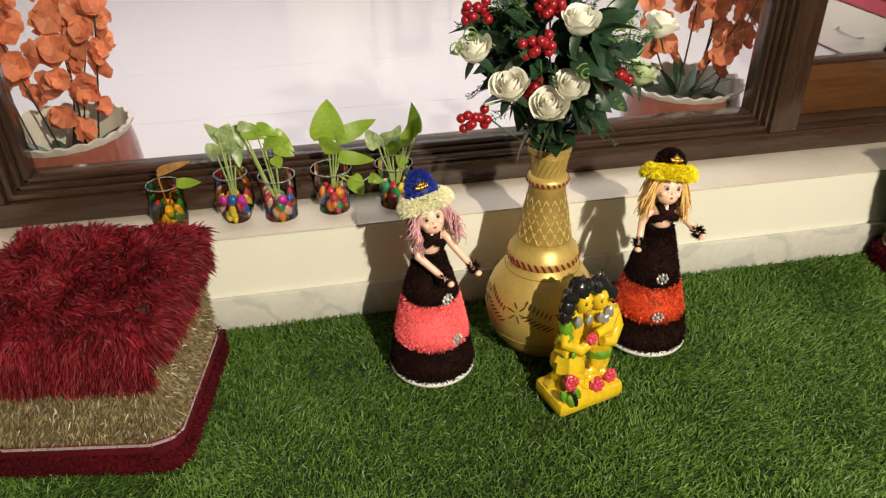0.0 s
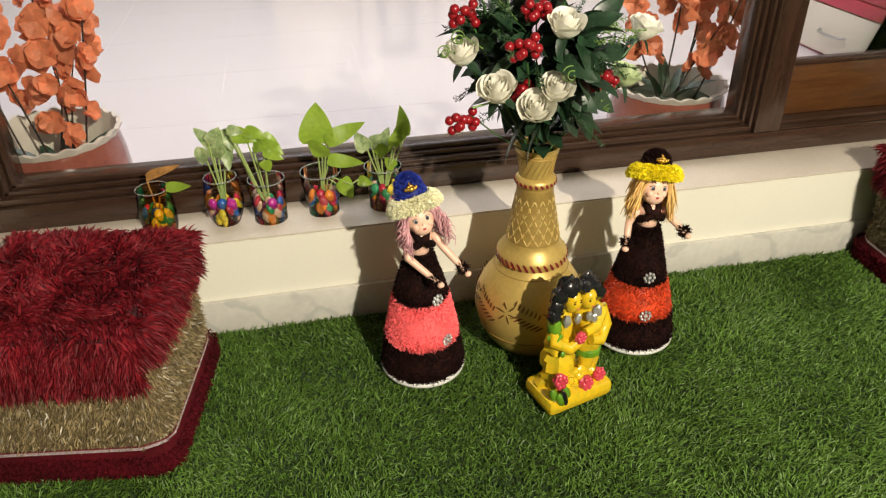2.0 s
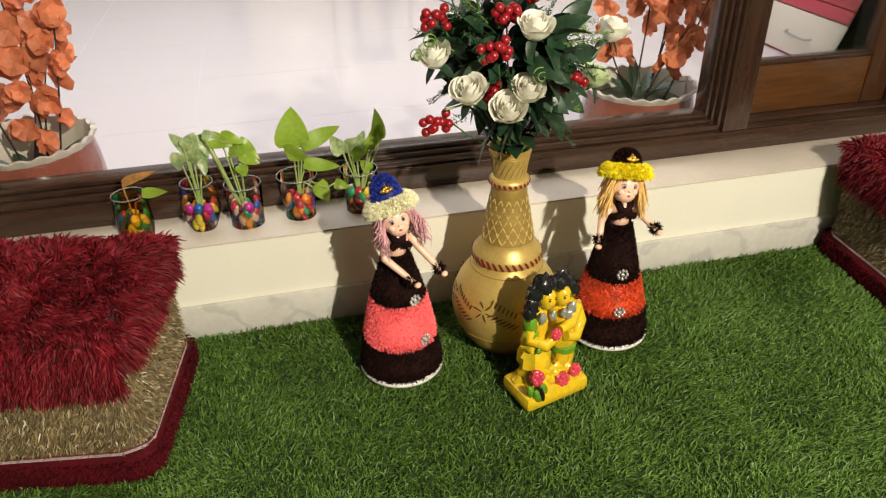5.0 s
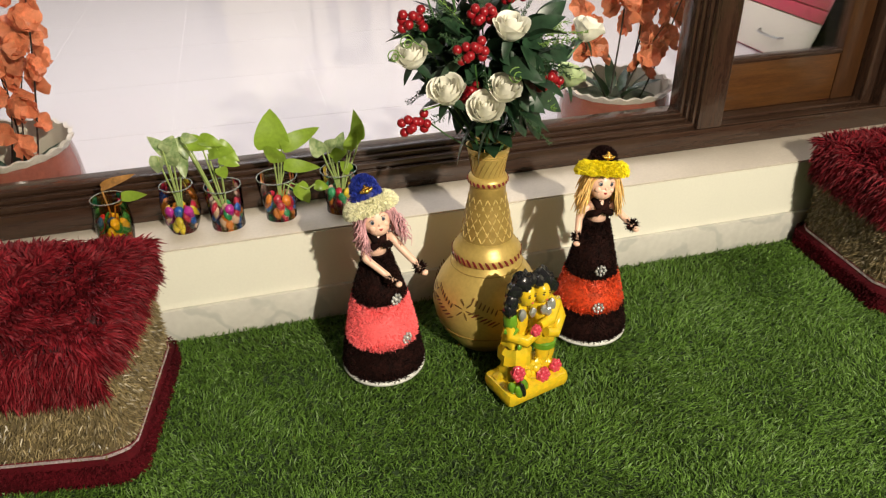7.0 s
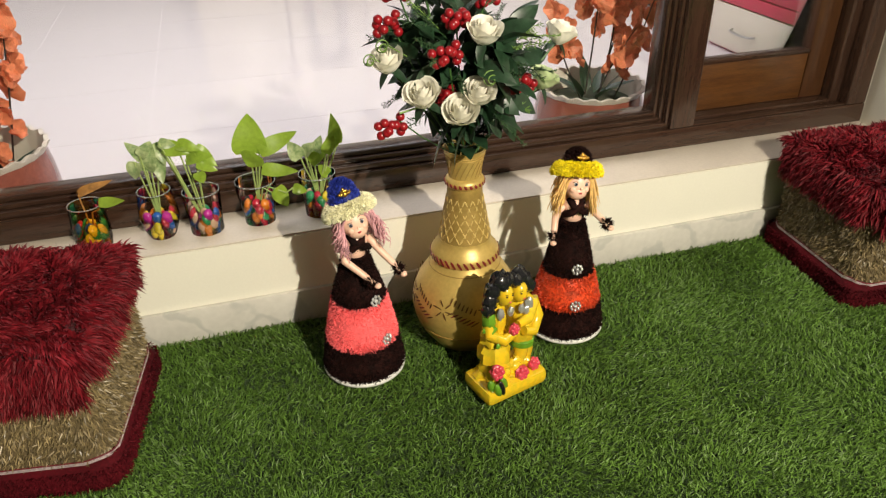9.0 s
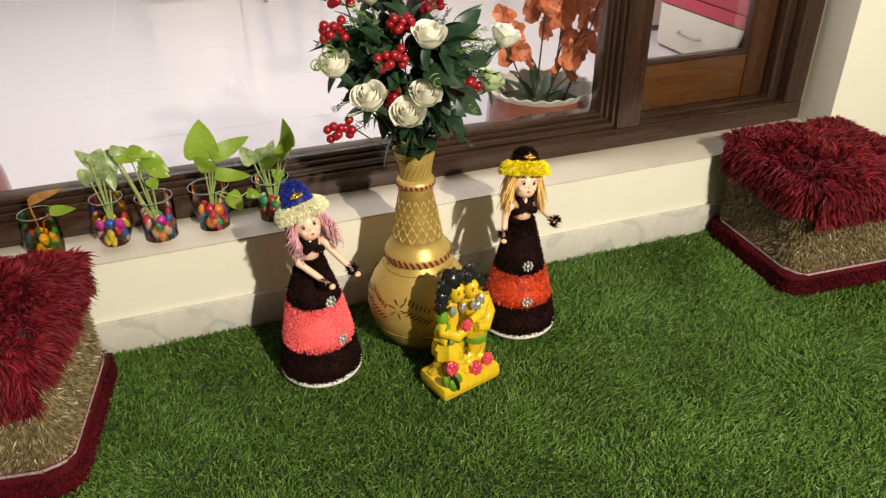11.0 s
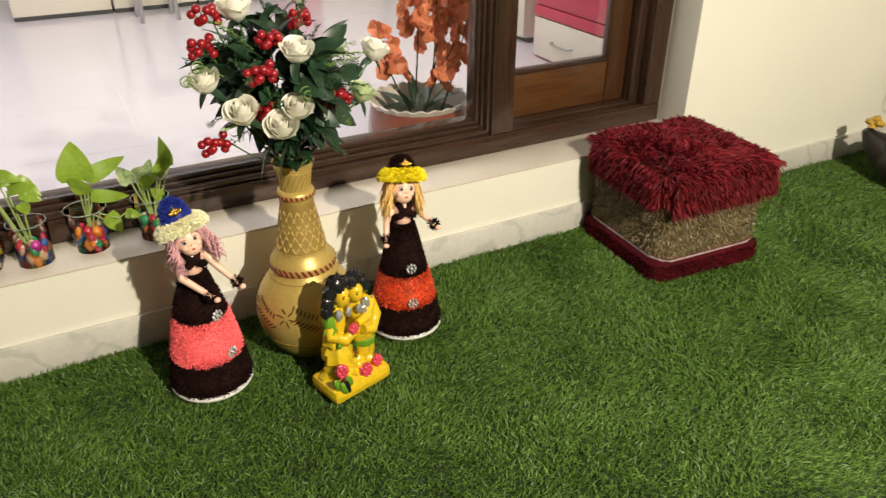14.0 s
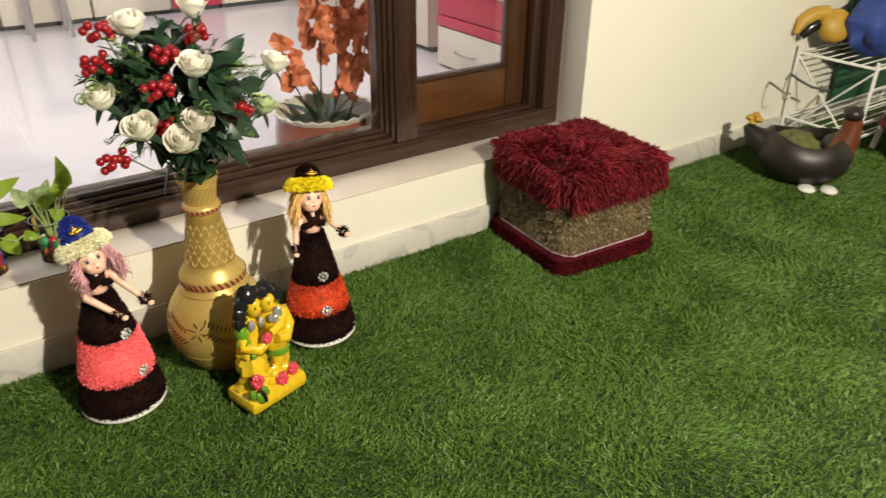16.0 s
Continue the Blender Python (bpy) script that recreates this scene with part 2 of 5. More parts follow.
class Mesh:
    """Collects vertices, faces and materials, and makes one mesh of them."""

    def __init__(self):
        self.v, self.f, self.m, self.mats = [], [], [], []

    def slot(self, mat):
        if mat not in self.mats:
            self.mats.append(mat)
        return self.mats.index(mat)

    def add(self, verts, faces, mat, at=None):
        k, o = self.slot(mat), len(self.v)
        if at is not None:
            verts = [at @ Vector(v) for v in verts]
        self.v.extend([tuple(v) for v in verts])
        self.f.extend([tuple(i + o for i in f) for f in faces])
        self.m.extend([k] * len(faces))
        return self

    def box(self, a, b, mat, bevel=0.0, at=None):
        bm = bmesh.new()
        bmesh.ops.create_cube(bm, size=1)
        for v in bm.verts:
            v.co = Vector([(a[i] + b[i]) / 2 + v.co[i] * (b[i] - a[i]) for i in range(3)])
        if bevel:
            bmesh.ops.bevel(bm, geom=bm.edges[:], offset=bevel, segments=2, affect="EDGES", profile=0.5)
        bm.verts.index_update()
        self.add([v.co.copy() for v in bm.verts], [[v.index for v in f.verts] for f in bm.faces], mat, at)
        bm.free()
        return self

    def lathe(self, profile, mat, seg=40, at=None, wobble=None, ends=(True, True)):
        vs, fs = [], []
        for j, (r, z) in enumerate(profile):
            for i in range(seg):
                a = 2 * math.pi * i / seg
                rr, zz = (r, z) if wobble is None else wobble(r, z, a, j)
                vs.append((rr * math.cos(a), rr * math.sin(a), zz))
        for j in range(len(profile) - 1):
            for i in range(seg):
                k = (i + 1) % seg
                fs.append((j * seg + i, j * seg + k, (j + 1) * seg + k, (j + 1) * seg + i))
        if ends[0] and profile[0][0] > 1e-4:
            fs.append(tuple(reversed(range(seg))))
        if ends[1] and profile[-1][0] > 1e-4:
            fs.append(tuple((len(profile) - 1) * seg + i for i in range(seg)))
        return self.add(vs, fs, mat, at)

    def ball(self, c, r, mat, seg=14, rings=9, turn=None, lump=0.0):
        r = (r, r, r) if isinstance(r, (int, float)) else r
        vs, fs = [], []
        for j in range(rings + 1):
            b = math.pi * j / rings
            for i in range(seg):
                a = 2 * math.pi * i / seg
                d = Vector((math.sin(b) * math.cos(a), math.sin(b) * math.sin(a), math.cos(b)))
                k = 1 + lump * noise.noise(d * 2.3 + Vector(c) * 40)
                vs.append(Vector((d.x * r[0], d.y * r[1], d.z * r[2])) * k)
        for j in range(rings):
            for i in range(seg):
                k = (i + 1) % seg
                fs.append((j * seg + i, (j + 1) * seg + i, (j + 1) * seg + k, j * seg + k))
        at = Matrix.Translation(c) @ (turn.to_4x4() if turn is not None else Matrix.Identity(4))
        return self.add(vs, fs, mat, at)

    def tube(self, pts, r, mat, seg=8):
        pts = [Vector(p) for p in pts]
        rs = r if isinstance(r, (list, tuple)) else [r] * len(pts)
        vs, fs = [], []
        side = None
        for j, p in enumerate(pts):
            d = (pts[min(j + 1, len(pts) - 1)] - pts[max(j - 1, 0)]).normalized()
            if side is None:
                side = d.orthogonal().normalized()
            side = (side - d * side.dot(d)).normalized()
            up = d.cross(side)
            for i in range(seg):
                a = 2 * math.pi * i / seg
                vs.append(p + (side * math.cos(a) + up * math.sin(a)) * rs[j])
        for j in range(len(pts) - 1):
            for i in range(seg):
                k = (i + 1) % seg
                fs.append((j * seg + i, j * seg + k, (j + 1) * seg + k, (j + 1) * seg + i))
        fs += [tuple(reversed(range(seg))), tuple((len(pts) - 1) * seg + i for i in range(seg))]
        return self.add(vs, fs, mat)

    def strands(self, roots, ways, length, width, mat, droop=0.0, jitter=0.3, seed=1):
        """Flat tapered fibres from the roots along the ways."""
        rng = np.random.default_rng(seed)
        roots, ways = np.asarray(roots, float), np.asarray(ways, float)
        n = len(roots)
        w = ways + rng.normal(0, jitter, (n, 3))
        w /= np.linalg.norm(w, axis=1)[:, None]
        ln = length * rng.uniform(0.65, 1.25, n)[:, None]
        side = np.cross(w, rng.normal(0, 1, (n, 3)))
        side *= width * 0.5 / np.linalg.norm(side, axis=1)[:, None]
        mid = roots + w * ln * 0.55 + np.array([0, 0, -1]) * droop * ln * 0.2
        tip = roots + w * ln + np.array([0, 0, -1]) * droop * ln
        vs = np.stack([roots - side, roots + side, mid + side * 0.85, mid - side * 0.85, tip], 1).reshape(-1, 3)
        base = np.arange(n) * 5
        fs = [(b, b + 1, b + 2, b + 3) for b in base.tolist()] + [(b + 3, b + 2, b + 4) for b in base.tolist()]
        return self.add(vs.tolist(), fs, mat)

    def leaf(self, at, length, width, mat, curl=0.25, fold=0.2, n=5):
        """A pointed leaf along +x from the origin, folded along its rib."""
        vs, fs = [], []
        for j in range(n + 1):
            u = j / n
            w = width * 0.5 * (math.sin(math.pi * u ** 0.72) ** 0.75 if 0 < u < 1 else 0.02)
            z = -curl * length * u * u
            x = length * u
            vs += [(x, -w, z + fold * w), (x, 0, z), (x, w, z + fold * w)]
        for j in range(n):
            a = j * 3
            fs += [(a, a + 3, a + 4, a + 1), (a + 1, a + 4, a + 5, a + 2)]
        return self.add(vs, fs, mat, at)

    def merge(self, other, at):
        for k, mat in enumerate(other.mats):
            self.add(other.v if k == 0 else [], [], mat, at if k == 0 else None)
        o = len(self.v) - len(other.v)
        self.f.extend([tuple(i + o for i in f) for f in other.f])
        self.m.extend([self.slot(other.mats[i]) for i in other.m])
        return self

    def data(self, name, smooth=True):
        me = bpy.data.meshes.new(name)
        me.from_pydata(self.v, [], self.f)
        for m in self.mats:
            me.materials.append(m)
        me.polygons.foreach_set("material_index", self.m)
        if smooth:
            me.polygons.foreach_set("use_smooth", [True] * len(self.f))
        me.update()
        return me


def part(name, mesh, parent=None, label="", smooth=True, sharp=True):
    data = mesh.data(name, smooth) if isinstance(mesh, Mesh) else mesh
    if smooth and sharp and isinstance(mesh, Mesh) and len(data.polygons) < 20000:
        data.set_sharp_from_angle(angle=radians(40))
    ob = new(name, data)
    if parent is not None:
        ob.parent = parent
    return tagged(ob, label)


def thing(name, at, label, category, group="", kind=""):
    ob = new(name)
    ob.empty_display_size = 0.05
    ob.matrix_basis = at
    return tagged(ob, label, category, group, kind)


def solo(name, mesh, label, category, kind="", smooth=True, at=None):
    ob = part(name, mesh, None, label, smooth)
    if at is not None:
        ob.matrix_basis = at
    return tagged(ob, "", category, "", kind)


LEDGE = 0.2375      # height of the ledge
FRAME_Y = 0.144     # front of the window frame
X0, X1 = -1.22, 1.306   # window opening

# ---- setting ----
solo("ground", Mesh().box((-3.2, -3.2, -0.12), (3.9, 0.0, 0.0), M["turf_base"]), "artificial turf backing over the terrace floor", "ground", "structure", False)


def make_turf():
    rng = np.random.default_rng(4)
    zones = [((-1.4, 1.35), (-1.05, -0.012), 72000), ((1.35, 2.9), (-1.3, -0.012), 38000), ((-0.7, 1.9), (-1.5, -1.05), 46000), ((-3.2, 3.9), (-3.2, -0.012), 5200)]
    pts, ways = [], []
    for (xa, xb), (ya, yb), n in zones:
        n = int(n * (xb - xa) * (yb - ya))
        p = np.stack([rng.uniform(xa, xb, n), rng.uniform(ya, yb, n), np.zeros(n)], 1)
        pts.append(p)
    p = np.concatenate(pts)
    lean = np.array([[noise.noise((x * 5, y * 5, 1.0)), noise.noise((x * 5, y * 5, 7.0))] for x, y in p[:, :2].tolist()])
    w = np.stack([lean[:, 0] * 0.9 + 0.15, lean[:, 1] * 0.9 - 0.25, np.full(len(p), 0.8)], 1)
    m = Mesh().strands(p, w, 0.021, 0.0023, M["turf"], droop=0.25, jitter=0.42, seed=5)
    ob = part("turf_fibres", m, None, "short green artificial grass fibres over the terrace floor", sharp=False)
    return tagged(ob, "", "artificial grass", "", "stuff")


make_turf()

wall = solo("wall_north", Mesh().box((X0, 0, 0), (X1, 0.3, LEDGE - 0.005), M["wall"]), "cream painted low wall under the window", "wall", "structure", False)
pier = Mesh()
plan = [(X1 - 0.031, 0.0), (3.9, 0.0), (3.9, 0.3), (X1, 0.3), (X1, FRAME_Y)]
pier.add([(x, y, z) for z in (0.0, 2.7) for x, y in plan], [(4, 3, 2, 1, 0), (5, 6, 7, 8, 9)] + [(i, (i + 1) % 5, (i + 1) % 5 + 5, i + 5) for i in range(5)], M["wall"])
part("wall_pier", pier, wall, smooth=False)
part("wall_pier", Mesh().box((-3.2, 0, 0.0), (X0, 0.3, 2.7), M["wall"]), wall)
part("wall_lintel", Mesh().box((X0, 0, 2.12), (X1, 0.3, 2.7), M["wall"]), wall)
solo("window_ledge", Mesh().box((X0, 0.0015, LEDGE - 0.005), (X1, 0.3, LEDGE), M["sill"], 0.0015), "pale stone ledge along the window", "ledge", "structure")
solo("baseboard", Mesh().box((-3.2, -0.012, 0), (3.9, 0.0, 0.0875), M["marble"], 0.002), "grey-veined white marble skirting along the wall", "skirting", "structure")
solo("wall_east", Mesh().box((3.9, -3.2, 0), (4.0, 0.3, 2.7), M["wall"]), "plain cream side wall", "wall", "structure", False)
# west and south sides and ceiling: unseen, added, kept dark to limit fill light
solo("unseen_wall_west", Mesh().box((-3.3, -3.2, 0), (-3.2, 0.3, 2.7), M["low_bounce"]), "unseen dark side wall added to close the terrace", "wall", "structure", False)
solo("unseen_wall_south", Mesh().box((-3.3, -3.3, 0), (4.0, -3.2, 2.7), M["low_bounce"]), "unseen dark wall added behind the terrace", "wall", "structure", False)
solo("unseen_ceiling_terrace", Mesh().box((-3.3, -3.3, 2.7), (4.0, 0.15, 2.8), M["low_bounce"]), "unseen dark ceiling added over the terrace", "ceiling", "structure", False)
solo("ceiling", Mesh().box((-3.3, 0.15, 2.7), (4.0, 5.2, 2.8), M["room_wall"]), "plain white room ceiling", "ceiling", "structure", False)

# window: outer frame, stepped beads, mullion, fixed pane
win = thing("window_1", Matrix.Identity(4), "dark varnished wooden window with a large fixed pane", "window", "", "structure")
FY, GY = FRAME_Y, 0.2
MX0, MX1 = 0.655, 0.729   # face of the mullion
part("window_sill", Mesh().box((X0, FY, LEDGE + 0.001), (X1, FY + 0.1, LEDGE + 0.058), M["frame"], 0.004), win)
for k, (dy, z, h) in enumerate(((0.012, 0.058, 0.016), (0.028, 0.074, 0.012), (0.04, 0.086, 0.012))):
    part("bead", Mesh().box((X0 + 0.07, FY + dy, LEDGE + z), (MX0 - 0.011 * k - 0.001, FY + 0.1, LEDGE + z + h), M["frame"], 0.004), win)
    part("bead", Mesh().box((MX0 - 0.011 * (k + 1), FY + dy, LEDGE + 0.0585 + 0.012 * k), (MX0 - 0.011 * k, FY + 0.1, 2.06), M["frame_v"], 0.004), win)
    part("bead", Mesh().box((X0 + 0.06 + 0.016 * k, FY + dy, LEDGE + 0.0585 + 0.012 * k), (X0 + 0.06 + 0.016 * (k + 1), FY + 0.1, 2.06), M["frame_v"], 0.004), win)
part("mullion", Mesh().box((MX0, FY + 0.001, LEDGE + 0.0585), (MX1, FY + 0.1, 2.06), M["frame_v"], 0.004), win)
part("jamb", Mesh().box((X0, FY + 0.001, LEDGE + 0.0585), (X0 + 0.06, FY + 0.1, 2.06), M["frame_v"], 0.004), win)
part("jamb", Mesh().box((X1 - 0.07, FY + 0.001, LEDGE + 0.0585), (X1, FY + 0.1, 2.06), M["frame_v"], 0.004), win)
part("jamb_rebate", Mesh().box((X1 - 0.104, FY + 0.035, LEDGE + 0.0585), (X1 - 0.0705, FY + 0.1, 2.06), M["frame_v"], 0.003), win)
part("head", Mesh().box((X0, FY, 2.061), (X1, FY + 0.1, 2.12), M["frame"], 0.004), win)
part("pane", Mesh().box((X0 + 0.08, GY, LEDGE + 0.06), (MX0 - 0.02, GY + 0.005, 2.07), M["glass"]), win, "clear glass pane", False).visible_shadow = False
# glazed door leaf with a teak bottom panel
door = thing("door_1", Matrix.Identity(4), "glazed wooden sash with a teak bottom panel", "door", "", "structure")
DX0, DX1 = MX1 + 0.001, X1 - 0.124
DY = FY + 0.071   # front of the leaf
part("rebate_sill", Mesh().box((DX0, FY + 0.036, LEDGE + 0.0585), (X1 - 0.0705, FY + 0.1, LEDGE + 0.07), M["frame"], 0.003), door)
part("rebate_sill", Mesh().box((DX0, FY + 0.005, LEDGE + 0.0585), (X1 - 0.0705, FY + 0.0355, LEDGE + 0.0625), M["frame"], 0.0015), door)
part("stile", Mesh().box((DX0, DY, LEDGE + 0.0705), (DX0 + 0.028, DY + 0.036, 2.05), M["panel_v"], 0.003), door)
part("stile", Mesh().box((DX1 - 0.055, DY, LEDGE + 0.0705), (DX1 + 0.02, DY + 0.036, 2.05), M["panel_v"], 0.003), door)
part("panel", Mesh().box((DX0 + 0.0285, DY + 0.003, LEDGE + 0.0705), (DX1 - 0.0555, DY + 0.03, LEDGE + 0.204), M["panel"], 0.002), door, "orange-brown teak panel")
part("glazing_bead", Mesh().box((DX0 + 0.0285, DY - 0.004, LEDGE + 0.2045), (DX1 - 0.0555, DY + 0.034, LEDGE + 0.217), M["frame"], 0.003), door)
part("pane", Mesh().box((DX0 + 0.02, DY + 0.014, LEDGE + 0.21), (DX1 - 0.05, DY + 0.019, 2.05), M["glass"]), door, "clear glass pane", False).visible_shadow = False

# ---- room behind the window ----
solo("floor", Mesh().box((-3.3, 0.3, -0.12), (4.0, 5.2, 0.0), M["room_floor"]), "polished pale floor tiles of the room", "floor", "structure", False)
solo("wall_far", Mesh().box((-3.3, 5.1, 0), (4.0, 5.2, 2.7), M["room_wall"]), "plain pale wall of the room", "wall", "structure", False)
solo("wall_room_east", Mesh().box((2.95, 0.3, 0), (3.05, 5.1, 2.7), M["room_wall"]), "plain pale wall of the room", "wall", "structure", False)
solo("wall_room_west", Mesh().box((-3.3, 0.3, 0), (-3.2, 5.1, 2.7), M["room_wall"]), "plain pale wall of the room", "wall", "structure", False)


def drawer_unit(y0, w, x=1.9):
    u = thing("drawer_unit", pose(x, y0, 0), "low red and cream laminate drawer unit", "cabinet", "room units")
    part("body", Mesh().box((0.02, 0.0, 0.0), (0.5, w, 0.43), M["red_lam"], 0.002), u)
    d = part("drawer", Mesh().box((0.0, 0.004, 0.012), (0.0195, w - 0.004, 0.217), M["cream_lam"], 0.003), u, "cream drawer front")
    c = w / 2 + 0.06
    h = Mesh().tube([(-0.001, c - 0.085, 0.112), (-0.024, c - 0.072, 0.108), (-0.028, c, 0.106), (-0.024, c + 0.072, 0.108), (-0.001, c + 0.085, 0.112)], 0.006, M["steel"])
    if w > 0.3:
        part("handle", h, d, "curved steel bar handle")
    part("drawer", Mesh().box((-0.004, 0.004, 0.224), (0.0195, w - 0.004, 0.278), M["red_lam"], 0.003), u, "red rail front")
    part("drawer", Mesh().box((0.0, 0.004, 0.284), (0.0195, w - 0.004, 0.425), M["red_lam"], 0.003), u, "red drawer front")
    return u


for a, w in ((0.43, 0.655), (1.09, 0.655), (0.305, 0.12)):
    drawer_unit(a, w)
solo("worktop", Mesh().box((1.88, 0.302, 0.431), (2.945, 1.75, 0.46), M["white_matt"], 0.003), "white top over the drawer units", "worktop")


def base_cabinet(at, w, front, label):
    u = thing("base_cabinet", at, label, "cabinet", "room units")
    part("body", Mesh().box((0.0, 0.02, 0.03), (w - 0.004, 0.5, 0.82), M["cream_lam"], 0.002), u)
    part("plinth", Mesh().box((0.002, 0.04, 0.0), (w - 0.006, 0.48, 0.0295), M["grey"]), u)
    part("door", Mesh().box((0.003, 0.0, 0.033), (w - 0.006, 0.0195, 0.81), M[front], 0.002), u)
    return u


for k in range(4):
    base_cabinet(pose(2.0, 3.86 - 0.47 * k, 0, 0, 0, -90), 0.465, "cream_lam", "cream laminate base cabinet")
for a, w, f in ((-0.6, 0.6, "cream_lam"), (0.01, 0.55, "cream_lam"), (0.57, 0.52, "cream_lam"), (1.1, 0.36, "red_lam"), (1.47, 0.5, "cream_lam")):
    base_cabinet(pose(a, 3.93, 0), w, f, "cream laminate base cabinet" if f != "red_lam" else "red laminate base cabinet")
st = thing("stool", pose(0.24, 3.66, 0), "grey metal stool by the cabinets", "stool")
for x, y in ((-0.09, -0.09), (0.09, -0.09), (0.09, 0.09), (-0.09, 0.09)):
    part("leg", Mesh().tube([(x * 1.25, y * 1.25, 0.0), (x, y, 0.44)], 0.014, M["steel"], 8), st)
part("seat", Mesh().lathe([(0.001, 0.44), (0.15, 0.44), (0.16, 0.455), (0.15, 0.47), (0.001, 0.472)], M["grey"], 28), st)


def toward(p, d, roll=0.0):
    """A pose at p whose z axis points along d."""
    return Matrix.Translation(p) @ Vector(d).to_track_quat("Z", "Y").to_matrix().to_4x4() @ Euler((0, 0, roll)).to_matrix().to_4x4()


def flower_pot(at, r, h, seed, stems, fill, label):
    """A glazed pot with a frilled rim, and tall orange blossom sprays standing in it."""
    rng = random.Random(seed)
    pot = thing("flower_pot", pose(*at), label, "flower pot", "flower pots")

    def frill(rr, z, a, j):
        k = max(0.0, (z - h * 0.9) / (h * 0.1))
        return rr * (1 + 0.022 * k * math.sin(22 * a)), z + 0.004 * k * math.sin(22 * a + 1)

    part("body", Mesh().lathe([(r * 0.62, 0), (r * 0.78, h * 0.1), (r * 0.98, h * 0.4), (r * 1.06, h * 0.65), (r * 1.03, h * 0.82), (r * 0.98, h * 0.95)], M["clay"], 64, ends=(True, False)), pot)
    part("rim", Mesh().lathe([(r * 0.97, h * 0.945), (r * 1.02, h * 0.975), (r * 1.05, h), (r * 0.98, h), (r * 0.93, h * 0.9), (r * 0.9, h * 0.56)], M["rim"], 96, wobble=frill, ends=(False, False)), pot, "cream frilled rim")
    part("soil", Mesh().lathe([(0.001, h * (fill + 0.05)), (r * 0.5, h * (fill + 0.03)), (r * 0.895, h * fill), (r * 0.88, h * (fill - 0.04))], M["soil"], 40, ends=(False, False)), pot)
    for k, (dx, dy, top) in enumerate(stems):
        base = Vector((dx * 0.25, dy * 0.25, h * fill))
        tip = Vector((dx, dy, h * 0.8 + top))
        pts = [base.lerp(tip, u) + Vector((0.02 * math.sin(3 * u + k), 0.02 * math.cos(2.3 * u + k), 0)) for u in [i / 8 for i in range(9)]]
        spray = part("blossom_spray", Mesh().tube(pts, [0.003 - 0.0002 * i for i in range(9)], M["twig"], 6), pot, "dark twig of orange fabric blossom")
        n = int(top / 0.035)
        m = Mesh()
        for i in range(n):
            u = 0.4 + 0.6 * i / n
            a0 = i * 2.3 + rng.uniform(-0.4, 0.4)
            out = Vector((math.cos(a0), math.sin(a0), rng.uniform(-0.1, 0.5)))
            c = base.lerp(tip, u) + out * rng.uniform(0.018, 0.03) * (1.2 - 0.6 * u)
            face = toward(c, out, rng.uniform(0, 6))
            big = rng.uniform(0.037, 0.048) * (1.15 - 0.45 * u)
            for q in range(5):
                w = face @ Euler((rng.uniform(-0.25, 0.25), rng.uniform(-0.8, 0.15), q * 1.257 + rng.uniform(-0.2, 0.2))).to_matrix().to_4x4()
                petal(m, w, big * rng.uniform(0.85, 1.15), M["petal"])
        part("blossoms", m, spray)
    for k in range(9):
        a = k * 0.7
        w = Matrix.Translation((0.03 * math.cos(a), 0.03 * math.sin(a), h * (fill + 0.05))) @ Euler((0, -0.5 - 0.3 * (k % 3), a)).to_matrix().to_4x4()
        part("leaf", Mesh().leaf(w, 0.13, 0.035, M["leaf"]), pot)
    return pot


def petal(m, at, size, mat):
    """A cupped petal with a wavy edge, along +x."""
    vs, fs = [], []
    n = 5
    for j in range(4):
        u = j / 3
        w = size * 0.62 * math.sin(math.pi * (0.1 + 0.66 * u))
        for i in range(n):
            s = 2 * i / (n - 1) - 1
            vs.append((size * u * (1 - 0.3 * s * s), w * s * 1.1, size * (0.16 * s * s * u + 0.14 * u * u) + size * 0.09 * math.sin(5 * s + 3 * u + at.translation.x * 90)))
    for j in range(3):
        for i in range(n - 1):
            a = j * n + i
            fs.append((a, a + n, a + n + 1, a + 1))
    m.add(vs, fs, mat, at)


flower_pot((0.575, 0.47, 0), 0.158, 0.335, 3, [(-0.02, 0.0, 0.62), (0.1, 0.05, 0.5), (0.2, -0.06, 0.42), (-0.1, 0.08, 0.3), (0.08, -0.09, 0.24), (0.24, 0.1, 0.6)], 0.82, "terracotta glazed pot with orange blossom sprays behind the pane")
flower_pot((-1.093, 0.43, 0), 0.158, 0.362, 8, [(0.185, 0.0, 0.7), (0.05, 0.05, 0.62), (-0.09, 0.02, 0.52), (0.13, 0.06, 0.34), (-0.17, 0.07, 0.42), (0.05, -0.06, 0.24)], 0.62, "terracotta glazed pot with orange blossom sprays and moss")

floor = bpy.data.objects["floor"]
for k in range(11):
    part("tile_joint", Mesh().box((-3.2 + 0.6 * k, 0.31, 0.0), (-3.1985 + 0.6 * k, 5.09, 0.0006), M["joint"]), floor)
for k in range(7):
    part("tile_joint", Mesh().box((-3.19, 0.75 + 0.6 * k, 0.0), (2.9, 0.7515 + 0.6 * k, 0.0006), M["joint"]), floor)

# ---- poufs ----


def rounded(size, r, n=6):
    """Points round a square with rounded corners, and the outward way at each."""
    pts = []
    s = size / 2 - r
    for k, (cx, cy) in enumerate(((s, s), (-s, s), (-s, -s), (s, -s))):
        for i in range(n + 1):
            a = math.pi / 2 * (k + i / n)
            pts.append((cx + r * math.cos(a), cy + r * math.sin(a)))
    return pts


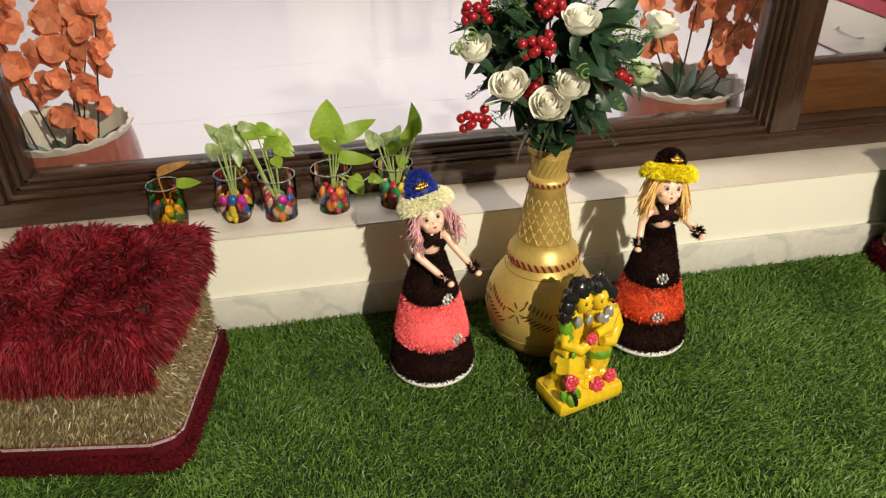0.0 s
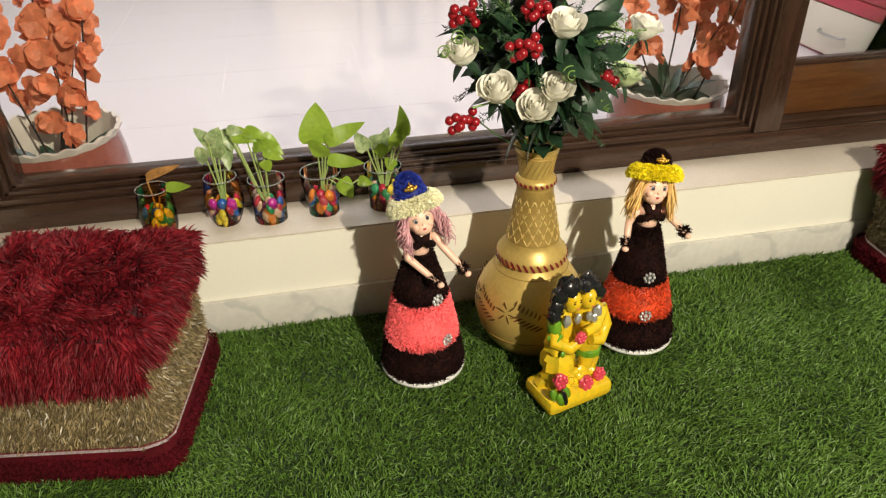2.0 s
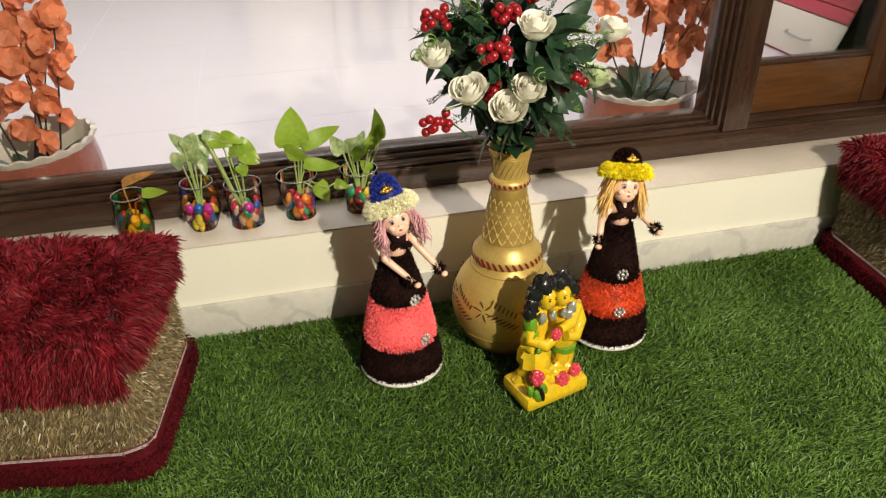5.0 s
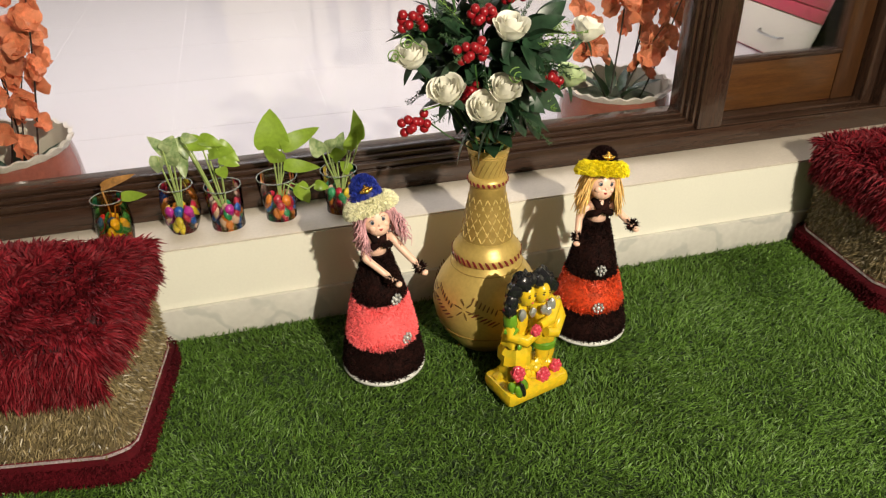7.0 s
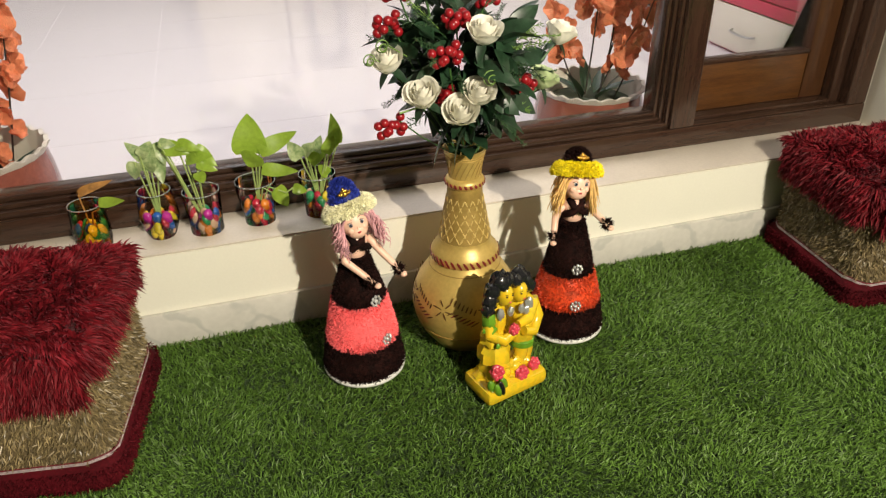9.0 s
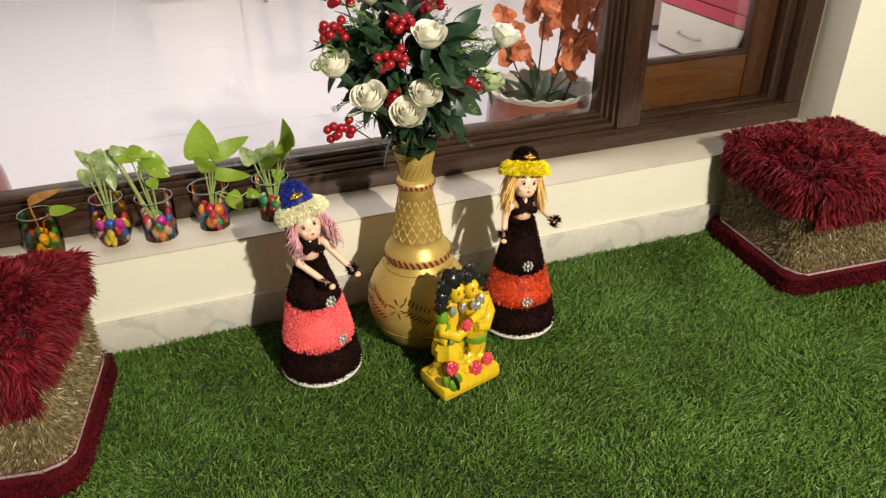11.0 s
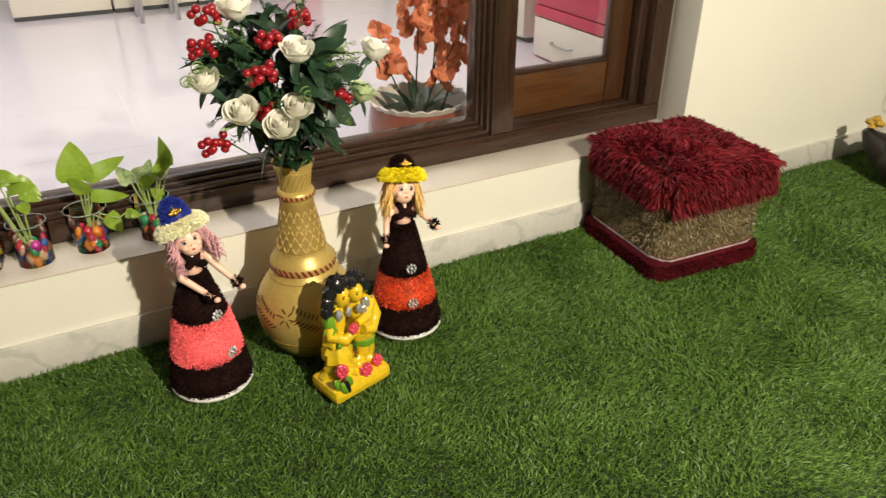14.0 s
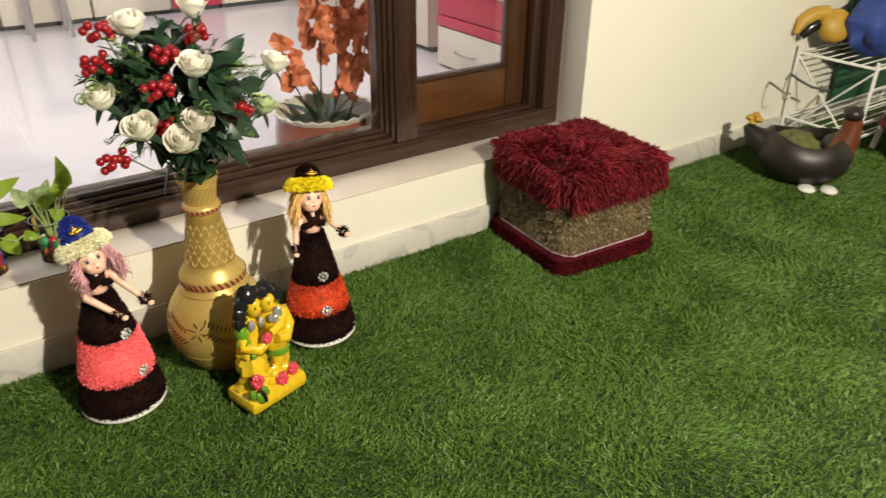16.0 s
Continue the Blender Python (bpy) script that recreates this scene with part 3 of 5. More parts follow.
def slab(m, layers, r, mat, cap=True):
    vs, fs, n = [], [], 0
    for size, z in layers:
        ring = rounded(size, r * size / layers[0][0])
        n = len(ring)
        vs += [(x, y, z) for x, y in ring]
    for j in range(len(layers) - 1):
        for i in range(n):
            k = (i + 1) % n
            fs.append((j * n + i, j * n + k, (j + 1) * n + k, (j + 1) * n + i))
    fs.append(tuple(reversed(range(n))))
    fs.append(tuple((len(layers) - 1) * n + i for i in range(n)))
    return m.add(vs, fs, mat)


def on_sides(rng, n, size, r, z0, z1):
    ring = rounded(size, r, 8)
    pts, ways = [], []
    k = len(ring)
    lens = [math.dist(ring[i], ring[(i + 1) % k]) for i in range(k)]
    for i in rng.choice(k, n, p=np.array(lens) / sum(lens)):
        u = rng.uniform()
        a, b = ring[i], ring[(i + 1) % k]
        d = Vector((b[1] - a[1], a[0] - b[0])).normalized()
        pts.append((a[0] + (b[0] - a[0]) * u, a[1] + (b[1] - a[1]) * u, rng.uniform(z0, z1)))
        ways.append((d.x, d.y, 0))
    return np.array(pts), np.array(ways)


def make_pouf(at, label):
    rng = np.random.default_rng(11)
    p = thing("pouf", at, label, "pouf", "poufs by the window")
    base = slab(Mesh(), [(0.36, 0.0), (0.376, 0.016), (0.372, 0.045), (0.345, 0.064)], 0.045, M["velvet"])
    pts, ways = on_sides(rng, 7000, 0.373, 0.046, 0.006, 0.056)
    base.strands(pts, ways * 0.6 + np.array([0, 0, -0.3]), 0.007, 0.003, M["velvet"], jitter=0.6, seed=2)
    part("base", base, p, "dark red velvet base", sharp=False)
    body = slab(Mesh(), [(0.33, 0.055), (0.342, 0.07), (0.338, 0.2), (0.325, 0.285)], 0.045, M["pile_core"])
    pts, ways = on_sides(rng, 24000, 0.338, 0.045, 0.07, 0.28)
    body.strands(pts, ways * 0.5 + np.array([0, 0, -0.8]), 0.015, 0.0025, M["pile"], jitter=0.55, seed=3)
    part("body", body, p, "shiny beige pile side", sharp=False)
    ring = rounded(0.35, 0.05, 8)
    for dz, col in ((0.0, "braid"), (0.0036, "maroon"), (-0.0034, "braid")):
        part("braid", Mesh().tube([(x, y, 0.066 + dz + 0.003 * math.sin(i * 0.7)) for i, (x, y) in enumerate(ring + ring[:1])], 0.0014, M[col], 6), p, "thin silver and maroon braid trim")
    top = Mesh()
    slab(top, [(0.345, 0.255), (0.362, 0.28), (0.352, 0.305), (0.3, 0.316)], 0.06, M["shag_core"])
    top.box((-0.15, -0.186, 0.235), (0.158, -0.165, 0.3), M["shag_core"], 0.008)
    top.box((-0.186, -0.15, 0.235), (-0.165, 0.15, 0.3), M["shag_core"], 0.008)
    n = 15000
    q = np.stack([rng.uniform(-0.178, 0.178, n), rng.uniform(-0.178, 0.178, n), np.full(n, 0.308)], 1)
    edge = np.clip((np.abs(q[:, :2]).max(1) - 0.12) / 0.055, 0, 1)
    q[:, 2] += 0.012 - 0.018 * edge * edge
    flow = np.array([[noise.noise((x * 13, y * 13, 3)) + 0.6 * noise.noise((x * 34, y * 34, 5)), noise.noise((x * 13, y * 13, 8)) + 0.6 * noise.noise((x * 34, y * 34, 2))] for x, y in q[:, :2].tolist()])
    w = np.stack([flow[:, 0] * 1.7 + 0.3 + q[:, 0] * 3, flow[:, 1] * 1.7 - 0.35 + q[:, 1] * 4, 0.5 - edge * 0.4], 1)
    q[:, 2] += 0.007 * np.clip(flow.sum(1), -1, 1)
    top.strands(q, w, 0.031, 0.0052, M["shag"], droop=0.25, jitter=0.22, seed=6)
    s, sw = on_sides(rng, 8000, 0.362, 0.055, 0.25, 0.312)
    swirl = np.array([noise.noise((x * 22, y * 22, z * 22)) for x, y, z in s.tolist()])[:, None]
    top.strands(s, sw * (0.7 + 0.5 * swirl) + np.array([0.2, 0, -0.5]) + swirl * np.array([0.8, 0.8, 0.4]), 0.026, 0.004, M["shag"], droop=0.4, jitter=0.35, seed=7)
    f = np.stack([rng.uniform(-0.168, 0.168, 4800), np.full(4800, -0.187), rng.uniform(0.225, 0.3, 4800)], 1)
    swirl = np.array([noise.noise((x * 22, 4.0, z * 22)) for x, y, z in f.tolist()])[:, None]
    top.strands(f, np.array([[0.1, -0.6, -0.6]]) + swirl * np.array([1.0, 0.3, 0.5]), 0.025, 0.004, M["shag"], droop=0.35, jitter=0.4, seed=8)
    f = np.stack([np.full(2800, -0.187), rng.uniform(-0.15, 0.15, 2800), rng.uniform(0.228, 0.295, 2800)], 1)
    top.strands(f, np.tile((-0.55, 0, -0.65), (2800, 1)), 0.025, 0.004, M["shag"], droop=0.35, jitter=0.4, seed=9)
    part("shag_cover", top, p, "deep red long shag cover", sharp=False)
    return p


POUF_R = pose(1.065, -0.21, 0.0, 0, 0, -4)
POUF_L = pose(-0.928, -0.216, 0.0, 0, 0, -9)
pouf = make_pouf(POUF_L, "deep red shag pouf with beige pile sides on the turf")
copy_thing(pouf, POUF_R)

# ---- vase and bouquet ----
VASE = (-0.045, -0.19, 0.008)


def make_vase():
    v = thing("vase", pose(*VASE), "tall gold painted vase with carved lattice neck on the turf", "vase")
    part("body", Mesh().lathe([(0.06, 0), (0.07, 0.006), (0.095, 0.04), (0.112, 0.08), (0.117, 0.108), (0.114, 0.138), (0.102, 0.168), (0.085, 0.195), (0.071, 0.214), (0.067, 0.224)], M["gold"], 64), v)
    part("collar", Mesh().lathe([(0.066, 0.219), (0.072, 0.223), (0.0742, 0.232), (0.072, 0.241), (0.064, 0.252), (0.0565, 0.262), (0.0555, 0.27)], M["gold"], 64), v)
    part("neck", Mesh().lathe([(0.0555, 0.268), (0.05, 0.3), (0.0435, 0.34), (0.0368, 0.37), (0.0374, 0.372), (0.0362, 0.376), (0.037, 0.379), (0.0345, 0.392)], M["gold_dull"], 48), v)
    part("ring", Mesh().lathe([(0.033, 0.386), (0.039, 0.391), (0.0415, 0.398), (0.039, 0.405), (0.033, 0.41)], M["gold"], 48), v)
    part("mouth", Mesh().lathe([(0.033, 0.408), (0.0335, 0.425), (0.038, 0.452), (0.0435, 0.468), (0.045, 0.471), (0.041, 0.471), (0.031, 0.44), (0.028, 0.41)], M["gold"], 48), v)
    for s in (-1, 1):
        for k in range(15):
            for h in range(7):
                pts = []
                for i in range(4):
                    u = (h + 0.08 + 0.84 * i / 3) / 7
                    z = 0.273 + 0.094 * u
                    r = 0.0549 - 0.0176 * u
                    a = 2 * math.pi * k / 15 + s * u * 1.05
                    pts.append((r * math.cos(a), r * math.sin(a), z))
                part("lattice_rib", Mesh().tube(pts, [0.0008, 0.0017, 0.0017, 0.0008], M["gold_pale"], 5), v)
    for k in range(20):
        a = 2 * math.pi * k / 20
        part("flute", Mesh().tube([((0.0336 + 0.0055 * u * u) * math.cos(a + 0.5 * u), (0.0336 + 0.0055 * u * u) * math.sin(a + 0.5 * u), 0.412 + 0.038 * u) for u in (0, 0.3, 0.6, 1)], [0.0004, 0.0009, 0.0009, 0.0004], M["gold_dull"], 5), v)
    for r, z in ((0.0392, 0.453), (0.041, 0.459)):
        part("groove", Mesh().tube([(r * math.cos(i * 0.1309), r * math.sin(i * 0.1309), z) for i in range(49)], 0.0008, M["gold_dull"], 5), v)
    for n, r, z, ln in ((34, 0.0738, 0.232, 0.0105), (24, 0.0413, 0.398, 0.005)):
        for k in range(n):
            a = 2 * math.pi * k / n
            turn = Euler((0, 0, a)).to_matrix() @ Euler((0.55, 0, 0)).to_matrix()
            part("painted_stroke", Mesh().ball((r * math.cos(a), r * math.sin(a), z), (0.0014, 0.0032, ln), M["stroke"], 6, 5, turn), v)
    # engraved flowers and fronds round the belly

    def engraved(b, z, t, ln, mat="engrave"):
        r = 0.1172 - 3.7 * (z - 0.108) ** 2
        turn = Euler((0, 0, b)).to_matrix() @ Euler((t, 0, 0)).to_matrix()
        part("engraved_stroke", Mesh().ball((r * math.cos(b), r * math.sin(b), z), (0.0011, 0.0019, ln), M[mat], 6, 5, turn), v)

    for k in range(7):
        a = -1.42 + 0.9 * k
        for j in range(6):
            t = j * math.pi / 3 + 0.3
            engraved(a - 0.13 * math.sin(t), 0.142 + 0.0145 * math.cos(t), t, 0.011)
        for j in range(7):
            b = a - 0.28 - 0.075 * j
            z = 0.128 + 0.004 * j
            engraved(b, z + 0.012, -0.35, 0.011)
            engraved(b, z - 0.014, -1.05, 0.011, "stroke" if j % 2 else "engrave")
    for r, z in ((0.1065, 0.065), (0.0775, 0.206)):
        part("groove", Mesh().tube([(r * math.cos(i * 0.1309), r * math.sin(i * 0.1309), z) for i in range(49)], 0.0011, M["gold_dull"], 5), v)
    return v


make_vase()


def rose_mesh(mat):
    """A half-open rose: cupped petals wrapped round each other."""
    m = Mesh()
    m.ball((0, 0, 0.02), (0.0075, 0.0075, 0.021), mat, 10, 8)
    for ring, (n, r, top, wide, flare) in enumerate(((2, 0.0075, 0.047, 1.9, 0.0), (3, 0.012, 0.047, 1.5, 0.001), (3, 0.017, 0.045, 1.35, 0.003), (3, 0.0215, 0.042, 1.25, 0.006), (4, 0.0255, 0.036, 1.0, 0.01))):
        for k in range(n):
            a0 = 2 * math.pi * k / n + ring * 0.8
            vs, fs, nu, nv = [], [], 6, 7
            for j in range(nu + 1):
                u = j / nu
                for i in range(nv):
                    s = 2 * i / (nv - 1) - 1
                    rr = r * (0.3 + 0.85 * math.sin(math.pi * 0.5 * min(1, u * 1.35))) - r * 0.16 * max(0, u - 0.55) + flare * max(0, u - 0.7) / 0.3 + 0.0016 * s
                    z = -0.006 + (top + 0.006) * u * (1 - 0.22 * s * s * u)
                    a = a0 + wide * s * (0.55 + 0.45 * math.sin(math.pi * (0.2 + 0.6 * u)))
                    vs.append((rr * math.cos(a), rr * math.sin(a), z))
            for j in range(nu):
                for i in range(nv - 1):
                    q = j * nv + i
                    fs.append((q, q + nv, q + nv + 1, q + 1))
            m.add(vs, fs, mat)
    return m.data("rose")


CENTRE = Vector((-0.06, -0.21, 0.655))
ROSES = [((-0.211, -0.27, 0.69), 0), ((-0.159, -0.305, 0.634), 0), ((-0.057, -0.305, 0.627), 0), ((-0.091, -0.305, 0.595), 0), ((-0.045, -0.295, 0.73), 0),
         ((0.119, -0.19, 0.6), 1), ((0.181, -0.12, 0.665), 0), ((-0.124, -0.2, 0.795), 0), ((0.02, -0.12, 0.8), 0)]
BERRIES = [(-0.205, -0.24, 0.743), (-0.085, -0.26, 0.748), (-0.119, -0.31, 0.703), (0.03, -0.285, 0.63), (-0.212, -0.27, 0.572), (-0.006, -0.2, 0.768), (-0.104, -0.25, 0.61), (-0.18, -0.2, 0.79)]


def make_bouquet():
    b = thing("flower_bouquet", pose(VASE[0], VASE[1], 0.47), "artificial bouquet of ivory roses and red berries in the vase", "bouquet")
    o = Vector((VASE[0], VASE[1], 0.47))
    rm, rg = rose_mesh(M["rose"]), rose_mesh(M["rose_green"])
    ball = Mesh().ball((0, 0, 0), 0.0084, M["berry"], 12, 8).data("berry")
    rng = random.Random(21)
    for p, green in ROSES:
        d = Vector(p) - (CENTRE - Vector((0, 0, 0.1)))
        d = d.normalized() * 0.6 + Vector((-0.05, -0.3, 1.1))
        ob = part("rose", rg if green else rm, b)
        size = rng.uniform(0.82, 0.95)
        ob.matrix_basis = Matrix.Translation(-o) @ toward(Vector(p) - d.normalized() * 0.016, d, rng.uniform(0, 6)) @ Matrix.Diagonal((size, size, size, 1))
        q = Vector(p) - o
        part("stem", Mesh().tube([(0, 0, -0.12), (q.x * 0.15, q.y * 0.15, 0.0), q * 0.6 - Vector((0, 0, 0.01)), q - d.normalized() * 0.012], 0.0022, M["stem"], 6), b)
        for k in range(3):
            at = toward(Vector(p) - d.normalized() * 0.014 - o, d, k * 2.1) @ Euler((0, 0.5, 0)).to_matrix().to_4x4()
            part("leaf", Mesh().leaf(at, 0.04, 0.018, M["leaf"], 0.3), b)
    for p in BERRIES:
        d = (Vector(p) - CENTRE).normalized()
        q = Vector(p) - o
        part("stem", Mesh().tube([(0, 0, -0.1), (q.x * 0.15, q.y * 0.15, 0.0), q * 0.6, q - d * 0.02], 0.0016, M["stem"], 5), b)
        for k in range(10):
            e = Vector((math.cos(k * 2.4), math.sin(k * 2.4), 0.9 - 0.17 * k)).normalized() * rng.uniform(0.015, 0.026)
            e.y = -abs(e.y) * 0.7
            part("berry", ball, b).matrix_basis = Matrix.Translation(q + e)
            part("stem", Mesh().tube([q - d * 0.02, q + e], 0.0009, M["stem"], 4), b)
    leaves = [Mesh().leaf(Matrix.Identity(4), ln, w, M["leaf"], c, 0.25, 7).data("leaf") for ln, w, c in ((0.058, 0.036, 0.25), (0.07, 0.038, 0.45), (0.048, 0.034, 0.1), (0.042, 0.028, 0.35))]
    for k in range(420):
        d = Vector((rng.gauss(0, 1), rng.gauss(-0.25, 1), rng.gauss(0.15, 0.9))).normalized()
        r = rng.uniform(0.02, 0.105)
        c = CENTRE + Vector((d.x * r * 1.1, d.y * r, d.z * r * 1.35)) - Vector((0, 0, 0.01))
        way = d * 0.7 + Vector((rng.uniform(-0.6, 0.6), rng.uniform(-0.3, 0.3), rng.uniform(-0.7, 0.6)))
        if c.z < 0.53 + 1.1 * abs(c.x + 0.05) or (c + way.normalized() * 0.05).z < 0.5:
            continue
        mid = c + way.normalized() * 0.035
        if c.x > 0.05 and c.z > 0.645:
            continue
        if any((mid - Vector(p)).length < 0.05 and mid.y < p[1] + 0.02 for p in [r[0] for r in ROSES] + BERRIES):
            continue
        ob = part("leaf", leaves[k % 4], b)
        ob.matrix_basis = Matrix.Translation(c - o) @ way.to_track_quat("X", "Z").to_matrix().to_4x4() @ Euler((rng.uniform(-1.2, 1.2), 0, 0)).to_matrix().to_4x4()
    # leaves that fan out below, over the mouth
    for k in range(30):
        a = k * 0.83
        way = Vector((math.cos(a), math.sin(a), rng.uniform(0.25, 1.2)))
        ob = part("leaf", leaves[k % 4], b)
        ob.matrix_basis = Matrix.Translation(way * 0.018 + Vector((0, 0, rng.uniform(0.0, 0.05)))) @ way.to_track_quat("X", "Z").to_matrix().to_4x4()
    for p, q in (((-0.08, -0.26, 0.57), (-0.158, -0.27, 0.505)), ((-0.06, -0.27, 0.56), (-0.125, -0.29, 0.505)), ((0.02, -0.23, 0.59), (0.1, -0.24, 0.56)), ((0.0, -0.25, 0.57), (0.05, -0.27, 0.515)),
                 ((0.09, -0.14, 0.62), (0.165, -0.12, 0.645)), ((0.02, -0.22, 0.65), (0.09, -0.2, 0.66)),
                 ((-0.13, -0.26, 0.6), (-0.19, -0.27, 0.63)), ((-0.15, -0.24, 0.68), (-0.225, -0.25, 0.735)), ((-0.02, -0.27, 0.66), (0.03, -0.28, 0.63)), ((0.04, -0.2, 0.6), (0.1, -0.2, 0.585))):
        p, q = Vector(p), Vector(q)
        ob = part("leaf", leaves[1], b)
        ob.matrix_basis = Matrix.Translation(p - o) @ (q - p).to_track_quat("X", "Z").to_matrix().to_4x4() @ Euler((rng.uniform(0.3, 0.9), 0, 0)).to_matrix().to_4x4() @ Matrix.Diagonal(((q - p).length / 0.072, 1.15, 1, 1))
        part("stem", Mesh().tube([(0, 0, 0), (p - o) * 0.6, p - o], 0.0014, M["stem"], 5), b)
    # fine fern sprigs and light curls
    for k in range(70):
        d = Vector((rng.gauss(0, 1), rng.gauss(-0.4, 0.8), rng.gauss(0.1, 0.8))).normalized()
        if d.x > 0.3 and d.z > 0.5:
            d.x *= -1
        c = CENTRE - o + Vector((d.x * 0.105, d.y * 0.1, d.z * 0.14))
        if d.z < -0.55 or any((c + o + d * 0.03 - Vector(p)).length < 0.062 for p, _ in ROSES):
            continue
        m = Mesh()
        mat = M["leaf_light"] if k % 7 == 0 else M["sprig"]
        bend = Vector((rng.uniform(-1, 1), rng.uniform(-1, 1), rng.uniform(-1, 0.4))) * 0.018
        tip = c + d * 0.06 + bend
        side = d.cross(Vector((rng.uniform(-1, 1), -1, rng.uniform(-1, 1)))).normalized()
        m.tube([c - d * 0.05, c, c + d * 0.035 + bend * 0.3, tip], 0.0008, mat, 4)
        for g in range(9):
            u = g / 8
            r0 = c.lerp(c + d * 0.06 + bend, u)
            for sg in (-1, 1):
                way = (d * 0.8 + side * sg * 0.7 + Vector((rng.uniform(-0.5, 0.5), rng.uniform(-0.5, 0.5), rng.uniform(-0.5, 0.5)))).normalized()
                ln = 0.013 * (1 - 0.6 * u) * rng.uniform(0.5, 1.3)
                w = np.linspace(0.15, 1, 7)[:, None]
                roots = np.array(r0)[None] + np.array(way)[None] * ln * w
                m.tube([r0, r0 + way * ln], 0.0005, mat, 3)
                m.strands(roots, np.tile(np.array(way), (7, 1)), 0.0055, 0.0014, mat, jitter=0.75, seed=k * 20 + g)
        part("fern_sprig", m, b)
    for p, s in (((-0.245, -0.28, 0.699), 0.011), ((-0.224, -0.29, 0.723), 0.012), ((-0.043, -0.32, 0.659), 0.015)):
        c = Vector(p) - o
        pts = [c + Vector((s * (1 - i / 40) * math.cos(i * 0.42), -0.0006 * i, s * (1 - i / 40) * math.sin(i * 0.42))) for i in range(34)]
        part("curl", Mesh().tube([c + Vector((0.05, 0.03, -0.03))] + pts, 0.0012, M["leaf_light"], 5), b, "light green wire curl")
    c = Vector((-0.2, -0.3, 0.607)) - o
    part("curl", Mesh().tube([c, c + Vector((0.03, 0, 0.006)), c + Vector((0.06, 0, 0.003)), c + Vector((0.085, 0.01, -0.008))], 0.002, M["leaf_light"], 5), b)
    return b


make_bouquet()

# ---- dolls: one plain mesh each ----


def cone_tufts(m, rng, n, r0, z0, r1, z1, mat, length=0.007, width=0.0022, seed=1):
    u, a = rng.uniform(0, 1, n), rng.uniform(0, 2 * math.pi, n)
    r, z = r0 + (r1 - r0) * u, z0 + (z1 - z0) * u
    w = np.stack([np.cos(a), np.sin(a), np.full(n, 0.1)], 1)
    m.strands(np.stack([r * np.cos(a), r * np.sin(a), z], 1), w, length, width, mat, jitter=0.45, seed=seed)


